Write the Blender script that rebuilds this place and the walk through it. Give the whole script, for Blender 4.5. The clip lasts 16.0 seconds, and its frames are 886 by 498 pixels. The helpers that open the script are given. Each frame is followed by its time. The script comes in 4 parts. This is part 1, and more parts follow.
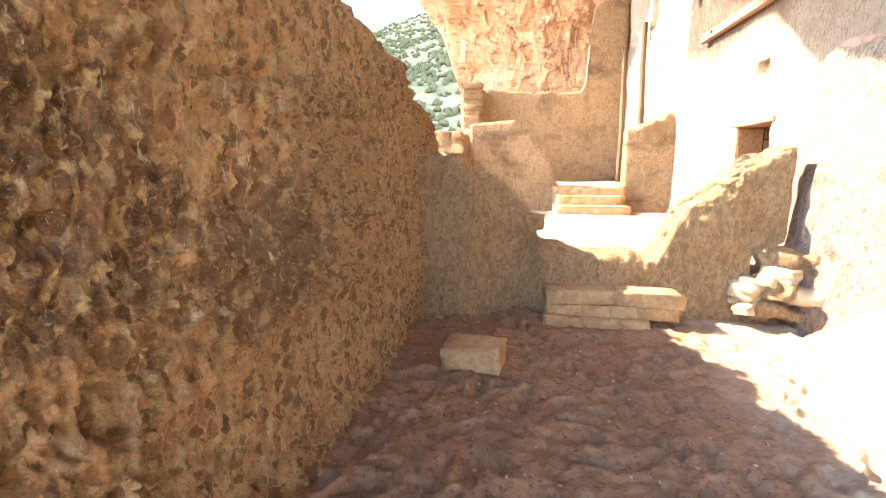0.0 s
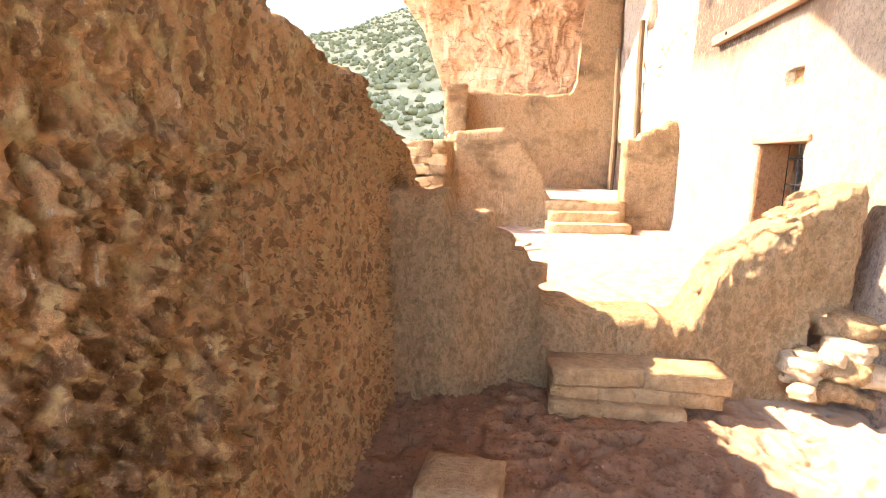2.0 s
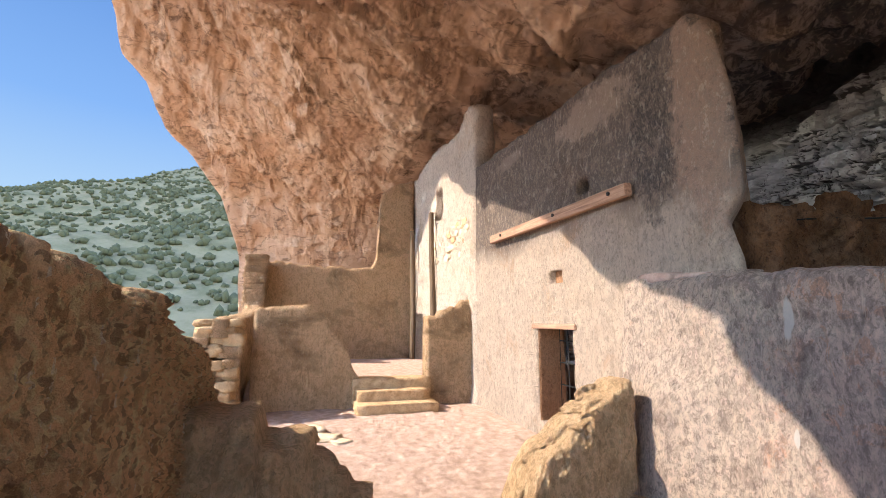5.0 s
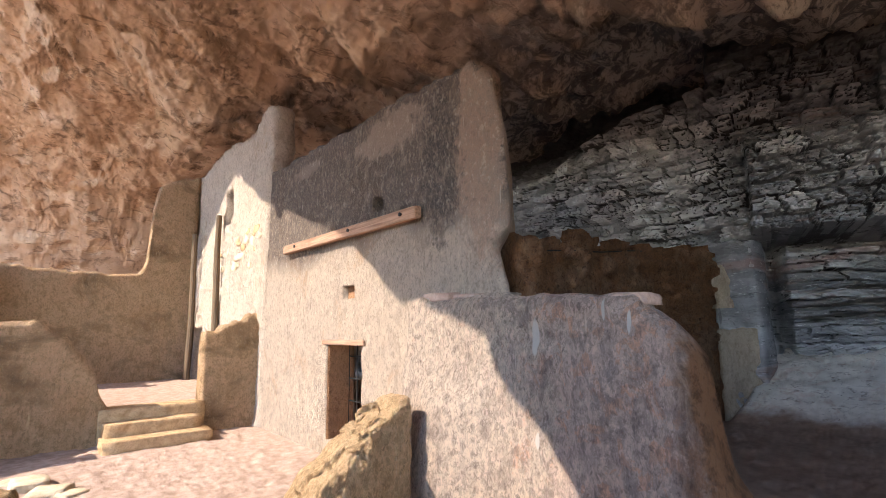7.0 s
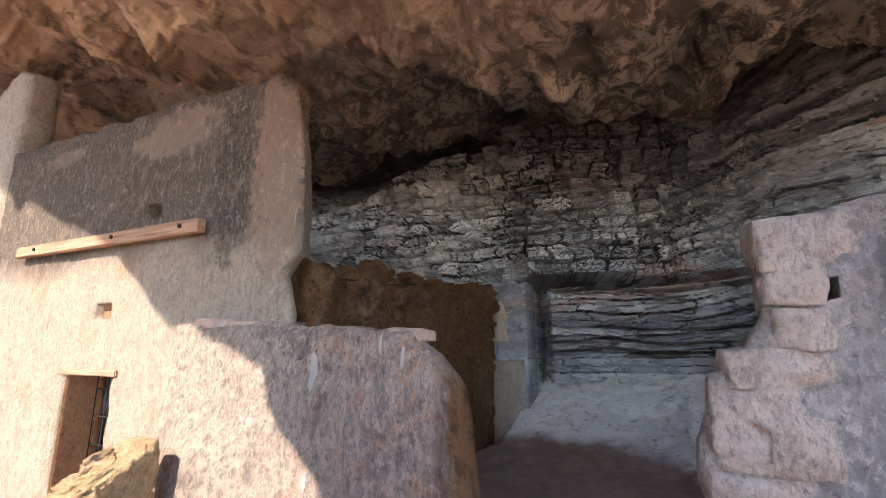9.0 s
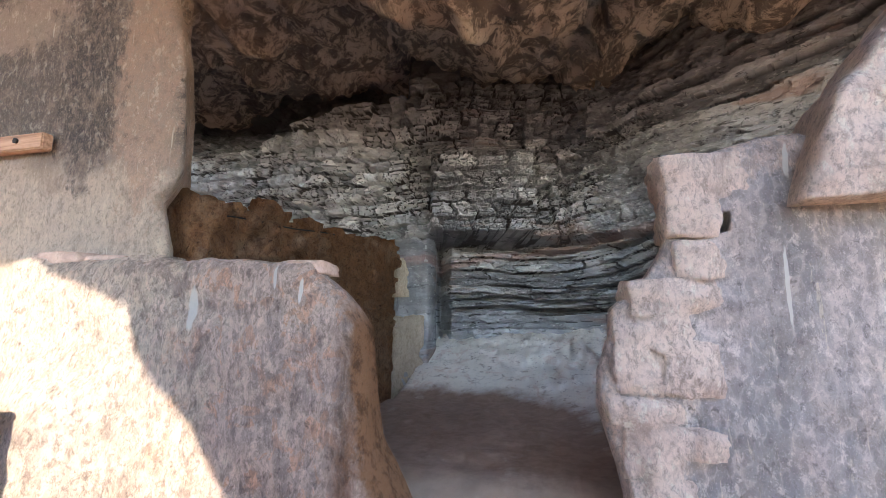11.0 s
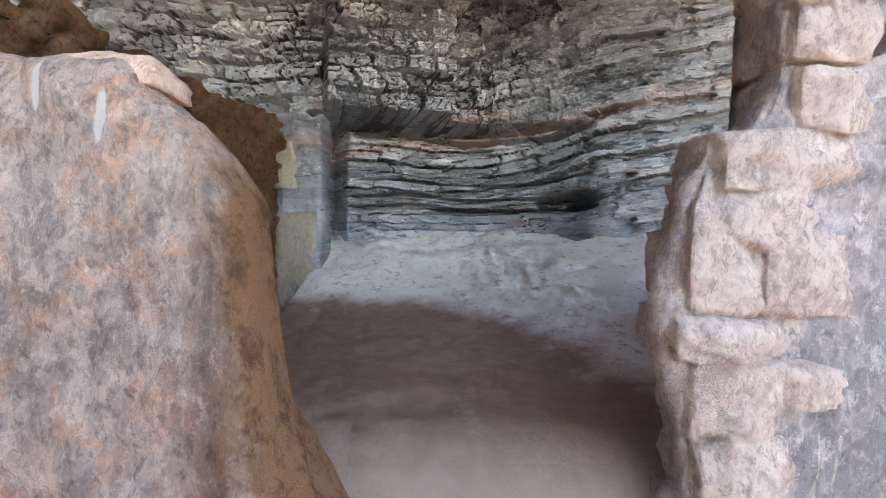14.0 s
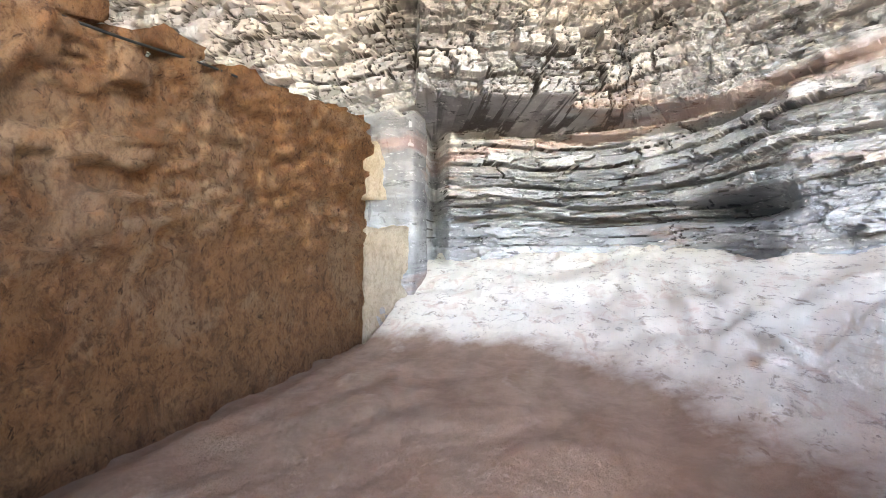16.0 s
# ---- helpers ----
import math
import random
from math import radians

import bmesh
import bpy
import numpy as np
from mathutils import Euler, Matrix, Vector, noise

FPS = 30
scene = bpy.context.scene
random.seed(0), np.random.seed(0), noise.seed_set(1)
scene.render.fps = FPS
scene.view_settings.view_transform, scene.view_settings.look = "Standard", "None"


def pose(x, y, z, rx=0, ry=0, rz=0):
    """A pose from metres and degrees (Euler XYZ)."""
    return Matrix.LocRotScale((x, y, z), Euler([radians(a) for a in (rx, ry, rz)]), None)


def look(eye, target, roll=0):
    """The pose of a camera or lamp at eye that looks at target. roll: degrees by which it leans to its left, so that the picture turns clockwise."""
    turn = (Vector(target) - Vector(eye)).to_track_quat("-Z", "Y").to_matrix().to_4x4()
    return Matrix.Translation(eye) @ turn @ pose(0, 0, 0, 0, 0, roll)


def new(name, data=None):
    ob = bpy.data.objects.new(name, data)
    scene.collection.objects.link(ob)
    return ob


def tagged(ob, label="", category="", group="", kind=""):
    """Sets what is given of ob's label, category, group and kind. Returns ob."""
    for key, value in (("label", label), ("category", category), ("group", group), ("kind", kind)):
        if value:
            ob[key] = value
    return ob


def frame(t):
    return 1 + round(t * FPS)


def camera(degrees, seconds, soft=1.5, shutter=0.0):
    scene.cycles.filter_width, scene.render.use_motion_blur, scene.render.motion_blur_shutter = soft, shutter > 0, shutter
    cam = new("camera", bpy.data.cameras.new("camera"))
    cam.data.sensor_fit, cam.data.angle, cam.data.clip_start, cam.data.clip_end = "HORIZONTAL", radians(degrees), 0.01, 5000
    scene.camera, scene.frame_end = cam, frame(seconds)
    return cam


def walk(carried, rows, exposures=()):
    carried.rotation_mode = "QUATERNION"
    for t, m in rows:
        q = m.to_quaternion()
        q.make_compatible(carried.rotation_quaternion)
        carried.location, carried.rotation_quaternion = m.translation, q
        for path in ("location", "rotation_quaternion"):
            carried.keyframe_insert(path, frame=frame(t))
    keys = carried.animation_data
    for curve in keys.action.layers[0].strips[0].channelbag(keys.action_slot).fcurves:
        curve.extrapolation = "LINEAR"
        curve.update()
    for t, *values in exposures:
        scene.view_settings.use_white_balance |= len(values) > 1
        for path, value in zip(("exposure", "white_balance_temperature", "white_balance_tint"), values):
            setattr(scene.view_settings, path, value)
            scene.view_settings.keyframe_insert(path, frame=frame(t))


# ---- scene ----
cam = camera(86.0, 16.0, soft=0.85)
EXPOSURES = [(0, 4.0, 8500, 17), (1.5, 4.05, 9600, 23), (2.5, 3.6, 8600, 26), (3.5, 2.95, 7800, 23), (6, 2.55, 7000, 16), (9, 2.95, 7100, 17), (11.5, 3.6, 7100, 14),
             (12.5, 3.7, 7150, 14), (14, 4.0, 7400, 14), (15, 4.4, 7700, 15), (16, 5.55, 8600, 17)]
PATH = [
    (0, (0.000, 0.001, 1.242), (-0.324, 1.944, 0.901), 0.29),
    (0.5, (-0.034, 0.198, 1.238), (-0.418, 2.119, 0.837), 0.15),
    (1, (-0.103, 0.454, 1.337), (-0.486, 2.369, 0.907), 0.18),
    (1.5, (-0.125, 0.648, 1.391), (-0.462, 2.573, 0.968), 0.31),
    (2, (-0.112, 0.936, 1.528), (-0.368, 2.887, 1.169), 0.46),
    (2.5, (-0.108, 1.014, 1.621), (-0.256, 2.995, 1.382), 0.63),
    (3, (-0.177, 1.072, 1.681), (-0.194, 3.071, 1.600), 0.68),
    (3.5, (-0.266, 1.076, 1.719), (-0.150, 3.071, 1.795), 0.73),
    (3.7, (-0.286, 1.087, 1.726), (-0.114, 3.075, 1.861), 0.68),
    (5.8, (-0.243, 1.067, 1.910), (0.545, 2.875, 2.243), -0.70),
    (6, (-0.216, 1.064, 1.915), (0.635, 2.843, 2.249), -0.91),
    (6.5, (-0.185, 1.075, 1.923), (0.876, 2.737, 2.255), -1.13),
    (7, (-0.147, 1.080, 1.927), (1.118, 2.593, 2.260), -0.89),
    (7.5, (-0.094, 1.046, 1.931), (1.341, 2.396, 2.273), -0.63),
    (8, (-0.076, 1.007, 1.959), (1.492, 2.193, 2.326), -0.44),
    (8.5, (-0.024, 0.984, 1.966), (1.638, 2.022, 2.364), -0.11),
    (9, (0.014, 0.967, 1.978), (1.741, 1.880, 2.405), 0.03),
    (9.2, (0.027, 0.965, 1.982), (1.779, 1.825, 2.416), 0.11),
    (11.3, (0.285, 1.163, 1.780), (2.203, 1.661, 2.054), -0.09),
    (11.5, (0.345, 1.190, 1.783), (2.269, 1.678, 2.030), 0.05),
    (12, (0.447, 1.244, 1.775), (2.399, 1.651, 1.925), 0.12),
    (12.5, (0.563, 1.417, 1.759), (2.542, 1.699, 1.820), 0.25),
    (13, (0.691, 1.553, 1.742), (2.685, 1.709, 1.732), 0.54),
    (13.5, (0.965, 1.557, 1.707), (2.963, 1.622, 1.650), 0.61),
    (14, (1.288, 1.662, 1.687), (3.286, 1.694, 1.605), 0.78),
    (14.5, (1.641, 1.689, 1.673), (3.637, 1.774, 1.583), 0.57),
    (15, (1.954, 1.606, 1.628), (3.941, 1.818, 1.551), 0.30),
    (15.5, (2.187, 1.610, 1.634), (4.150, 1.991, 1.575), 0.06),
    (16, (2.440, 1.653, 1.717), (4.366, 2.190, 1.689), -0.04),
]
walk(cam, [(t, look(eye, target, roll)) for t, eye, target, roll in PATH], EXPOSURES)

# ---- light ----
SUN_TO = Vector((-1.15, 0.2, 1.0)).normalized()
world = bpy.data.worlds.new("sky")
scene.world = world
world.use_nodes = True
wn = world.node_tree.nodes
sky = wn.new("ShaderNodeTexSky")
sky.sky_type, sky.sun_disc = "NISHITA", False
sky.dust_density, sky.ozone_density = 0.3, 3.0
sky.sun_elevation = math.asin(SUN_TO.z)
sky.sun_rotation = math.atan2(SUN_TO.x, SUN_TO.y)
world.node_tree.links.new(sky.outputs[0], wn["Background"].inputs[0])
wn["Background"].inputs[1].default_value = 0.15
sun = new("sun", bpy.data.lights.new("sun", "SUN"))
sun.data.energy, sun.data.angle, sun.data.color = 2.0, radians(0.5), (1.0, 0.94, 0.84)
sun.matrix_world = look(SUN_TO * 40, (0, 0, 0))


# ---- noise ----
def hash3(i, j, k, seed=0):
    h = (i.astype(np.int64) * 374761393 + j.astype(np.int64) * 668265263 + k.astype(np.int64) * 2147483647 + seed * 144665) & 0xFFFFFFFF
    h = ((h ^ (h >> 13)) * 1274126177) & 0xFFFFFFFF
    h = ((h ^ (h >> 16)) * 2246822519) & 0xFFFFFFFF
    return ((h ^ (h >> 15)) & 0xFFFFFF) / 0xFFFFFF


def vnoise(p, seed=0):
    """Smooth value noise, -1 to 1, at an array of places."""
    f = np.floor(p)
    w = p - f
    w = w * w * w * (w * (6 * w - 15) + 10)
    i, j, k = f[:, 0], f[:, 1], f[:, 2]
    out = 0
    for a in (0, 1):
        for b in (0, 1):
            for c in (0, 1):
                wt = np.abs(1 - a - w[:, 0]) * np.abs(1 - b - w[:, 1]) * np.abs(1 - c - w[:, 2])
                out = out + wt * hash3(i + a, j + b, k + c, seed)
    return out * 2 - 1


def fbm(p, octaves=4, gain=0.5, seed=0):
    total, amp, f = 0, 1.0, 1.0
    for o in range(octaves):
        total = total + amp * vnoise(p * f + o * 17.3, seed + o)
        amp *= gain
        f *= 2.03
    return total


def ridged(p, octaves=4, gain=0.5, seed=0):
    total, amp, f = 0, 1.0, 1.0
    for o in range(octaves):
        total = total + amp * (1 - 2 * np.abs(vnoise(p * f + o * 9.1, seed + o)))
        amp *= gain
        f *= 2.1
    return total


def smooth(a, b, x):
    t = np.clip((x - a) / (b - a), 0, 1)
    return t * t * (3 - 2 * t)


# ---- materials ----
class Nodes:
    def __init__(self, name, rough=0.9, spec=0.25):
        self.mat = bpy.data.materials.new(name)
        self.mat.use_nodes = True
        self.t = self.mat.node_tree
        self.b = self.t.nodes["Principled BSDF"]
        self.b.inputs["Roughness"].default_value = rough
        self.b.inputs["Specular IOR Level"].default_value = spec
        self.co = self.t.nodes.new("ShaderNodeNewGeometry").outputs["Position"]

    def link(self, a, b):
        self.t.links.new(a, b)

    def scaled(self, s):
        m = self.t.nodes.new("ShaderNodeMapping")
        m.inputs["Scale"].default_value = s if isinstance(s, tuple) else (s, s, s)
        self.link(self.co, m.inputs["Vector"])
        return m.outputs[0]

    def noise(self, s, detail=4, rough=0.55, dist=0.0):
        n = self.t.nodes.new("ShaderNodeTexNoise")
        n.inputs["Scale"].default_value, n.inputs["Detail"].default_value = 1, detail
        n.inputs["Roughness"].default_value, n.inputs["Distortion"].default_value = rough, dist
        self.link(self.scaled(s), n.inputs["Vector"])
        return n.outputs["Fac"]

    def voronoi(self, s, feature="F1", out="Distance"):
        n = self.t.nodes.new("ShaderNodeTexVoronoi")
        n.feature = feature
        n.inputs["Scale"].default_value = 1
        self.link(self.scaled(s), n.inputs["Vector"])
        return n.outputs[out]

    def scallops(self, s, wobble=0.7):
        """Finger-pressed mud: the distance from each dab's middle, and its chance tone."""
        w = self.t.nodes.new("ShaderNodeTexNoise")
        w.inputs["Scale"].default_value, w.inputs["Detail"].default_value = 0.6, 3
        at = self.scaled(s)
        self.link(at, w.inputs["Vector"])
        add = self.t.nodes.new("ShaderNodeVectorMath")
        add.operation = "MULTIPLY_ADD"
        self.link(w.outputs["Color"], add.inputs[0])
        add.inputs[1].default_value = (wobble * 2,) * 3
        self.link(at, add.inputs[2])
        v = self.t.nodes.new("ShaderNodeTexVoronoi")
        v.inputs["Scale"].default_value = 1
        self.link(add.outputs[0], v.inputs["Vector"])
        return v.outputs["Distance"], v.outputs["Color"]

    def ramp(self, fac, stops):
        r = self.t.nodes.new("ShaderNodeValToRGB")
        while len(r.color_ramp.elements) < len(stops):
            r.color_ramp.elements.new(0.5)
        for e, (at, c) in zip(r.color_ramp.elements, stops):
            e.position = at
            e.color = (*c, 1) if isinstance(c, tuple) else (c, c, c, 1)
        self.link(fac, r.inputs[0])
        return r.outputs[0]

    def mix(self, a, b, fac, mode="MIX"):
        m = self.t.nodes.new("ShaderNodeMix")
        m.data_type, m.blend_type = "RGBA", mode
        for k, v in ((0, fac), (6, a), (7, b)):
            if hasattr(v, "is_linked"):
                self.link(v, m.inputs[k])
            else:
                m.inputs[k].default_value = v if k == 0 else (*v, 1)
        return m.outputs[2]

    def math(self, op, a, b=0.0):
        m = self.t.nodes.new("ShaderNodeMath")
        m.operation = op
        for k, v in ((0, a), (1, b)):
            if hasattr(v, "is_linked"):
                self.link(v, m.inputs[k])
            else:
                m.inputs[k].default_value = v
        return m.outputs[0]

    def axis(self, k):
        s = self.t.nodes.new("ShaderNodeSeparateXYZ")
        self.link(self.co, s.inputs[0])
        return s.outputs[k]

    def rand(self):
        return self.t.nodes.new("ShaderNodeObjectInfo").outputs["Random"]

    def bump(self, heights, strength=0.6, dist=0.01):
        last = None
        for h, d in heights:
            b = self.t.nodes.new("ShaderNodeBump")
            b.inputs["Strength"].default_value, b.inputs["Distance"].default_value = strength, d
            self.link(h, b.inputs["Height"])
            if last:
                self.link(last, b.inputs["Normal"])
            last = b.outputs[0]
        self.link(last, self.b.inputs["Normal"])

    def done(self, colour):
        self.link(colour, self.b.inputs["Base Color"])
        return self.mat


def adobe(name, light, mid, dark, soot=None, soot_range=(0.55, 0.7), soot_scale=(0.9, 0.9, 0.6), rough=1.0, patch=None, patch_range=(0.6, 0.68), patch_scale=(1.1, 1.1, 0.8), high=None, drips=(), coats_and_lit=(), pits=0.5, gouge=0.0, core=None, chips=0.5):
    """Mud plaster: blotches, fine dark pits and pale ridges with relief shading in their colour, pale grains, soot
    stains, patches of another coat, white drip streaks (y, z, half width, half height).
    """
    n = Nodes(name, 0.95, 0.15)
    big, fine, grit, pit = n.noise(1.9, 5, 0.62, 0.5), n.noise((30, 30, 19), 8, 0.7, 0.4), n.noise(110, 4, 0.75), n.noise((26, 26, 17), 6, 0.75, 0.6)
    c = n.ramp(big, [(0.3, mid), (0.5, light), (0.72, mid)])
    if patch:
        c = n.mix(c, patch, n.ramp(n.noise(patch_scale, 7, 0.66, 0.8), [(patch_range[0], 0.0), (patch_range[1], 0.9)]))
    if soot:
        at = n.noise(soot_scale, 7, 0.62, 0.6)
        if high:
            at = n.math("ADD", n.math("MULTIPLY", at, 0.55), n.math("MULTIPLY", n.math("SUBTRACT", n.axis(2), high), 0.5))
        c = n.mix(c, soot, n.ramp(at, [(soot_range[0], 0.0), (soot_range[1], 0.88)]))
    # soft-edged spots: other coats and stains, and the pink wall's painted sunlight
    for y, z, hw, hh, colour in coats_and_lit:
        a = n.math("POWER", n.math("ABSOLUTE", n.math("DIVIDE", n.math("SUBTRACT", n.axis(1), y), hw)), 2.0)
        b = n.math("POWER", n.math("ABSOLUTE", n.math("DIVIDE", n.math("SUBTRACT", n.axis(2), z), hh)), 2.0)
        edge = n.math("MULTIPLY", n.math("SUBTRACT", n.noise((6, 6, 5), 9, 0.78), 0.5), 4.2)
        c = n.mix(c, colour, n.ramp(n.math("ADD", n.math("ADD", a, b), edge), [(0.55, 0.85), (1.15, 0.0)]))
    c = n.mix(c, dark, n.ramp(n.noise((6, 6, 4), 10, 0.74, 0.7), [(0.38, 0.6), (0.49, 0.0)]))
    relief = []
    if gouge:
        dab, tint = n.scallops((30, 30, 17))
        # chance dark dabs; hollows dark and ridges pale, relief shading coloured in
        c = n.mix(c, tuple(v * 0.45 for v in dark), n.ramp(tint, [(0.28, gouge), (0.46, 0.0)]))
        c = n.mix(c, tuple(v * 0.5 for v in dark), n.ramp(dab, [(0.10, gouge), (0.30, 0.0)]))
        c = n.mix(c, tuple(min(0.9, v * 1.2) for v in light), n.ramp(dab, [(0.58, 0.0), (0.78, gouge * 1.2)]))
        c = n.mix(c, (0.88, 0.74, 0.55), n.ramp(n.noise((40, 40, 2.6), 4, 0.6, 0.5), [(0.64, 0.0), (0.67, gouge * 1.5)]))
        relief.append((dab, 0.05 * gouge / 0.5))
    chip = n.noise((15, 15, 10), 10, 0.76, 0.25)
    # chips too: lows darkened and highs paled beyond what the bump shades
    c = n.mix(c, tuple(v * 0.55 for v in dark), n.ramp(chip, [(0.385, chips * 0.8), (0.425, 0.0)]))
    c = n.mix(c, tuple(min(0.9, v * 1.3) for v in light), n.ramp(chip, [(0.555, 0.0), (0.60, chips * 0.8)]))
    flake = n.ramp(n.noise((34, 34, 24), 7, 0.75, 0.9), [(0.43, 0.0), (0.50, 1.0)])
    c = n.mix(n.mix(c, dark, 0.33), c, flake)
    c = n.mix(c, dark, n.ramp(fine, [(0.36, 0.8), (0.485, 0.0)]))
    # pits darkened by colour as well, for the shade inside them
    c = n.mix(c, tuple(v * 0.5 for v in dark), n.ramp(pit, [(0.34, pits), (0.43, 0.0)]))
    c = n.mix(c, tuple(min(1, v * 1.25) for v in light), n.ramp(grit, [(0.56, 0.0), (0.68, 0.45)]))
    c = n.mix(c, tuple(min(1, v * 1.6) for v in light), n.ramp(n.noise((24, 24, 1.8), 3, 0.5), [(0.70, 0.0), (0.76, 0.45)]))
    wob = n.math("MULTIPLY", n.math("SUBTRACT", n.noise((40, 40, 14), 4), 0.5), 1.1)
    for y, z, hw, hh in drips:
        a = n.math("POWER", n.math("ABSOLUTE", n.math("DIVIDE", n.math("SUBTRACT", n.axis(1), y), hw)), 2.0)
        b = n.math("POWER", n.math("ABSOLUTE", n.math("DIVIDE", n.math("SUBTRACT", n.axis(2), z), hh)), 2.0)
        c = n.mix(c, (0.78, 0.75, 0.70), n.ramp(n.math("ADD", n.math("ADD", a, b), wob), [(0.55, 0.85), (0.95, 0.0)]))
    if core:
        bare = n.math("ADD", n.math("SUBTRACT", n.axis(0), n.math("MULTIPLY", n.axis(2), 0.075)), n.math("MULTIPLY", n.math("SUBTRACT", n.noise((9, 9, 6), 7, 0.7), 0.5), 0.10))
        at_end = n.ramp(n.math("SUBTRACT", n.axis(1), 2.0), [(0.20, 1.0), (0.34, 0.0)])
        clay = n.mix(core[1], tuple(v * 0.45 for v in core[1]), n.ramp(chip, [(0.40, 1.0), (0.52, 0.0)]))
        c = n.mix(c, clay, n.math("MULTIPLY", at_end, n.ramp(n.math("MULTIPLY", n.math("SUBTRACT", bare, core[0] - 0.05), 10.0), [(0.3, 0.0), (0.7, 1.0)])))
    n.bump(relief + [(chip, 0.07 * rough), (flake, 0.012 * rough), (fine, 0.06 * rough), (pit, 0.05 * rough), (grit, 0.012 * rough)], 1.0)
    return n.done(c)


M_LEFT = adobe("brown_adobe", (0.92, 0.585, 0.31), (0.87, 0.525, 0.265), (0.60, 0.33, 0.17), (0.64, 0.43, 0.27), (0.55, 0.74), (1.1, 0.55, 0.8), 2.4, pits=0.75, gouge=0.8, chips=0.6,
               coats_and_lit=((0.58, 1.2, 0.55, 0.32, (0.13, 0.095, 0.078)), (1.5, 0.95, 0.5, 0.3, (0.36, 0.25, 0.17))))
M_LOW = adobe("tan_adobe", (0.82, 0.57, 0.34), (0.75, 0.50, 0.285), (0.46, 0.28, 0.145), rough=1.8, pits=0.6, gouge=0.3)
M_FACADE = adobe("pale_plaster", (0.76, 0.64, 0.52), (0.69, 0.57, 0.455), (0.46, 0.35, 0.255), (0.3, 0.25, 0.22), (0.6, 0.8), (0.5, 0.5, 0.7), 1.0, (0.62, 0.45, 0.30))
# soot band above, its colour deepened to take in the overhang's shade
M_TOWER = adobe("sooty_shaded_plaster", (0.74, 0.60, 0.475), (0.66, 0.525, 0.41), (0.42, 0.32, 0.245), (0.11, 0.09, 0.085), (0.30, 0.48), (0.7, 0.7, 0.55), 2.0, (0.62, 0.42, 0.28), (0.55, 0.62), high=2.75,
                coats_and_lit=((4.52, 3.5, 0.30, 0.8, (0.10, 0.085, 0.082)), (3.95, 3.55, 0.32, 1.15, (0.60, 0.40, 0.29)), (5.4, 4.15, 0.75, 0.28, (0.54, 0.40, 0.31)), (7.6, 4.3, 0.5, 0.12, (0.42, 0.32, 0.26))))
# the cream spot at y = 4.35 paints in this wall's sunlit part
M_PW = adobe("pinkish_plaster", (0.70, 0.53, 0.44), (0.61, 0.455, 0.375), (0.27, 0.20, 0.17), (0.20, 0.172, 0.165), (0.51, 0.64), (3.0, 3.0, 0.6), 2.4, pits=0.55, chips=0.75, gouge=0.24, core=(2.30, (0.30, 0.15, 0.078)), patch=(0.74, 0.43, 0.29), patch_range=(0.53, 0.57), patch_scale=(7.0, 7.0, 5.5),
             drips=((3.21, 1.86, 0.035, 0.14), (2.69, 2.03, 0.016, 0.07), (2.52, 1.95, 0.014, 0.08), (3.20, 1.2, 0.02, 0.06)), coats_and_lit=((4.35, 1.15, 1.4, 1.6, (0.76, 0.63, 0.50)),))
M_RP = adobe("pink_grey_plaster", (0.72, 0.60, 0.55), (0.60, 0.50, 0.465), (0.34, 0.29, 0.275), (0.31, 0.29, 0.29), (0.40, 0.54), (1.1, 1.1, 0.7), 2.4, pits=0.7, chips=0.7, gouge=0.28, drips=((0.17, 1.95, 0.010, 0.22), (0.12, 2.55, 0.014, 0.10)), coats_and_lit=((0.98, 1.6, 0.42, 2.6, (0.78, 0.59, 0.48)), (0.2, 2.70, 1.4, 0.24, (0.72, 0.53, 0.43))))
M_RP_STONE = adobe("rosy_stone", (0.84, 0.66, 0.56), (0.75, 0.56, 0.46), (0.42, 0.30, 0.25), rough=1.6, chips=0.6)
M_CW = adobe("cave_mud_wall", (0.27, 0.135, 0.066), (0.205, 0.097, 0.047), (0.09, 0.04, 0.02), None, rough=1.6, chips=0.6, patch=(0.29, 0.175, 0.105), patch_range=(0.52, 0.58), pits=0.9)
M_BACK = adobe("weathered_adobe", (0.78, 0.53, 0.32), (0.70, 0.45, 0.26), (0.44, 0.26, 0.13), (0.22, 0.145, 0.08), (0.52, 0.66), (0.8, 0.8, 1.4), 1.8)


def stone_material(name, light, mid, dark, scale=9):
    n = Nodes(name, 0.9, 0.2)
    a, b, g = n.noise(scale, 5, 0.6, 0.3), n.noise(scale * 5, 5, 0.65), n.noise(90, 3, 0.7)
    c = n.ramp(a, [(0.3, dark), (0.5, mid), (0.68, light)])
    c = n.mix(c, dark, n.ramp(b, [(0.36, 0.6), (0.5, 0.0)]))
    c = n.mix(c, light, n.math("MULTIPLY", n.rand(), 0.35))
    n.bump([(b, 0.025), (g, 0.006)], 0.8)
    return n.done(c)


M_STONE_TAN = stone_material("tan_stone", (0.60, 0.42, 0.25), (0.50, 0.33, 0.18), (0.30, 0.18, 0.09))
M_STONE_PINK = stone_material("pink_stone", (0.64, 0.46, 0.37), (0.53, 0.36, 0.28), (0.32, 0.22, 0.17))
M_STONE_PALE = stone_material("pale_stone", (0.70, 0.58, 0.42), (0.60, 0.47, 0.32), (0.42, 0.31, 0.2))


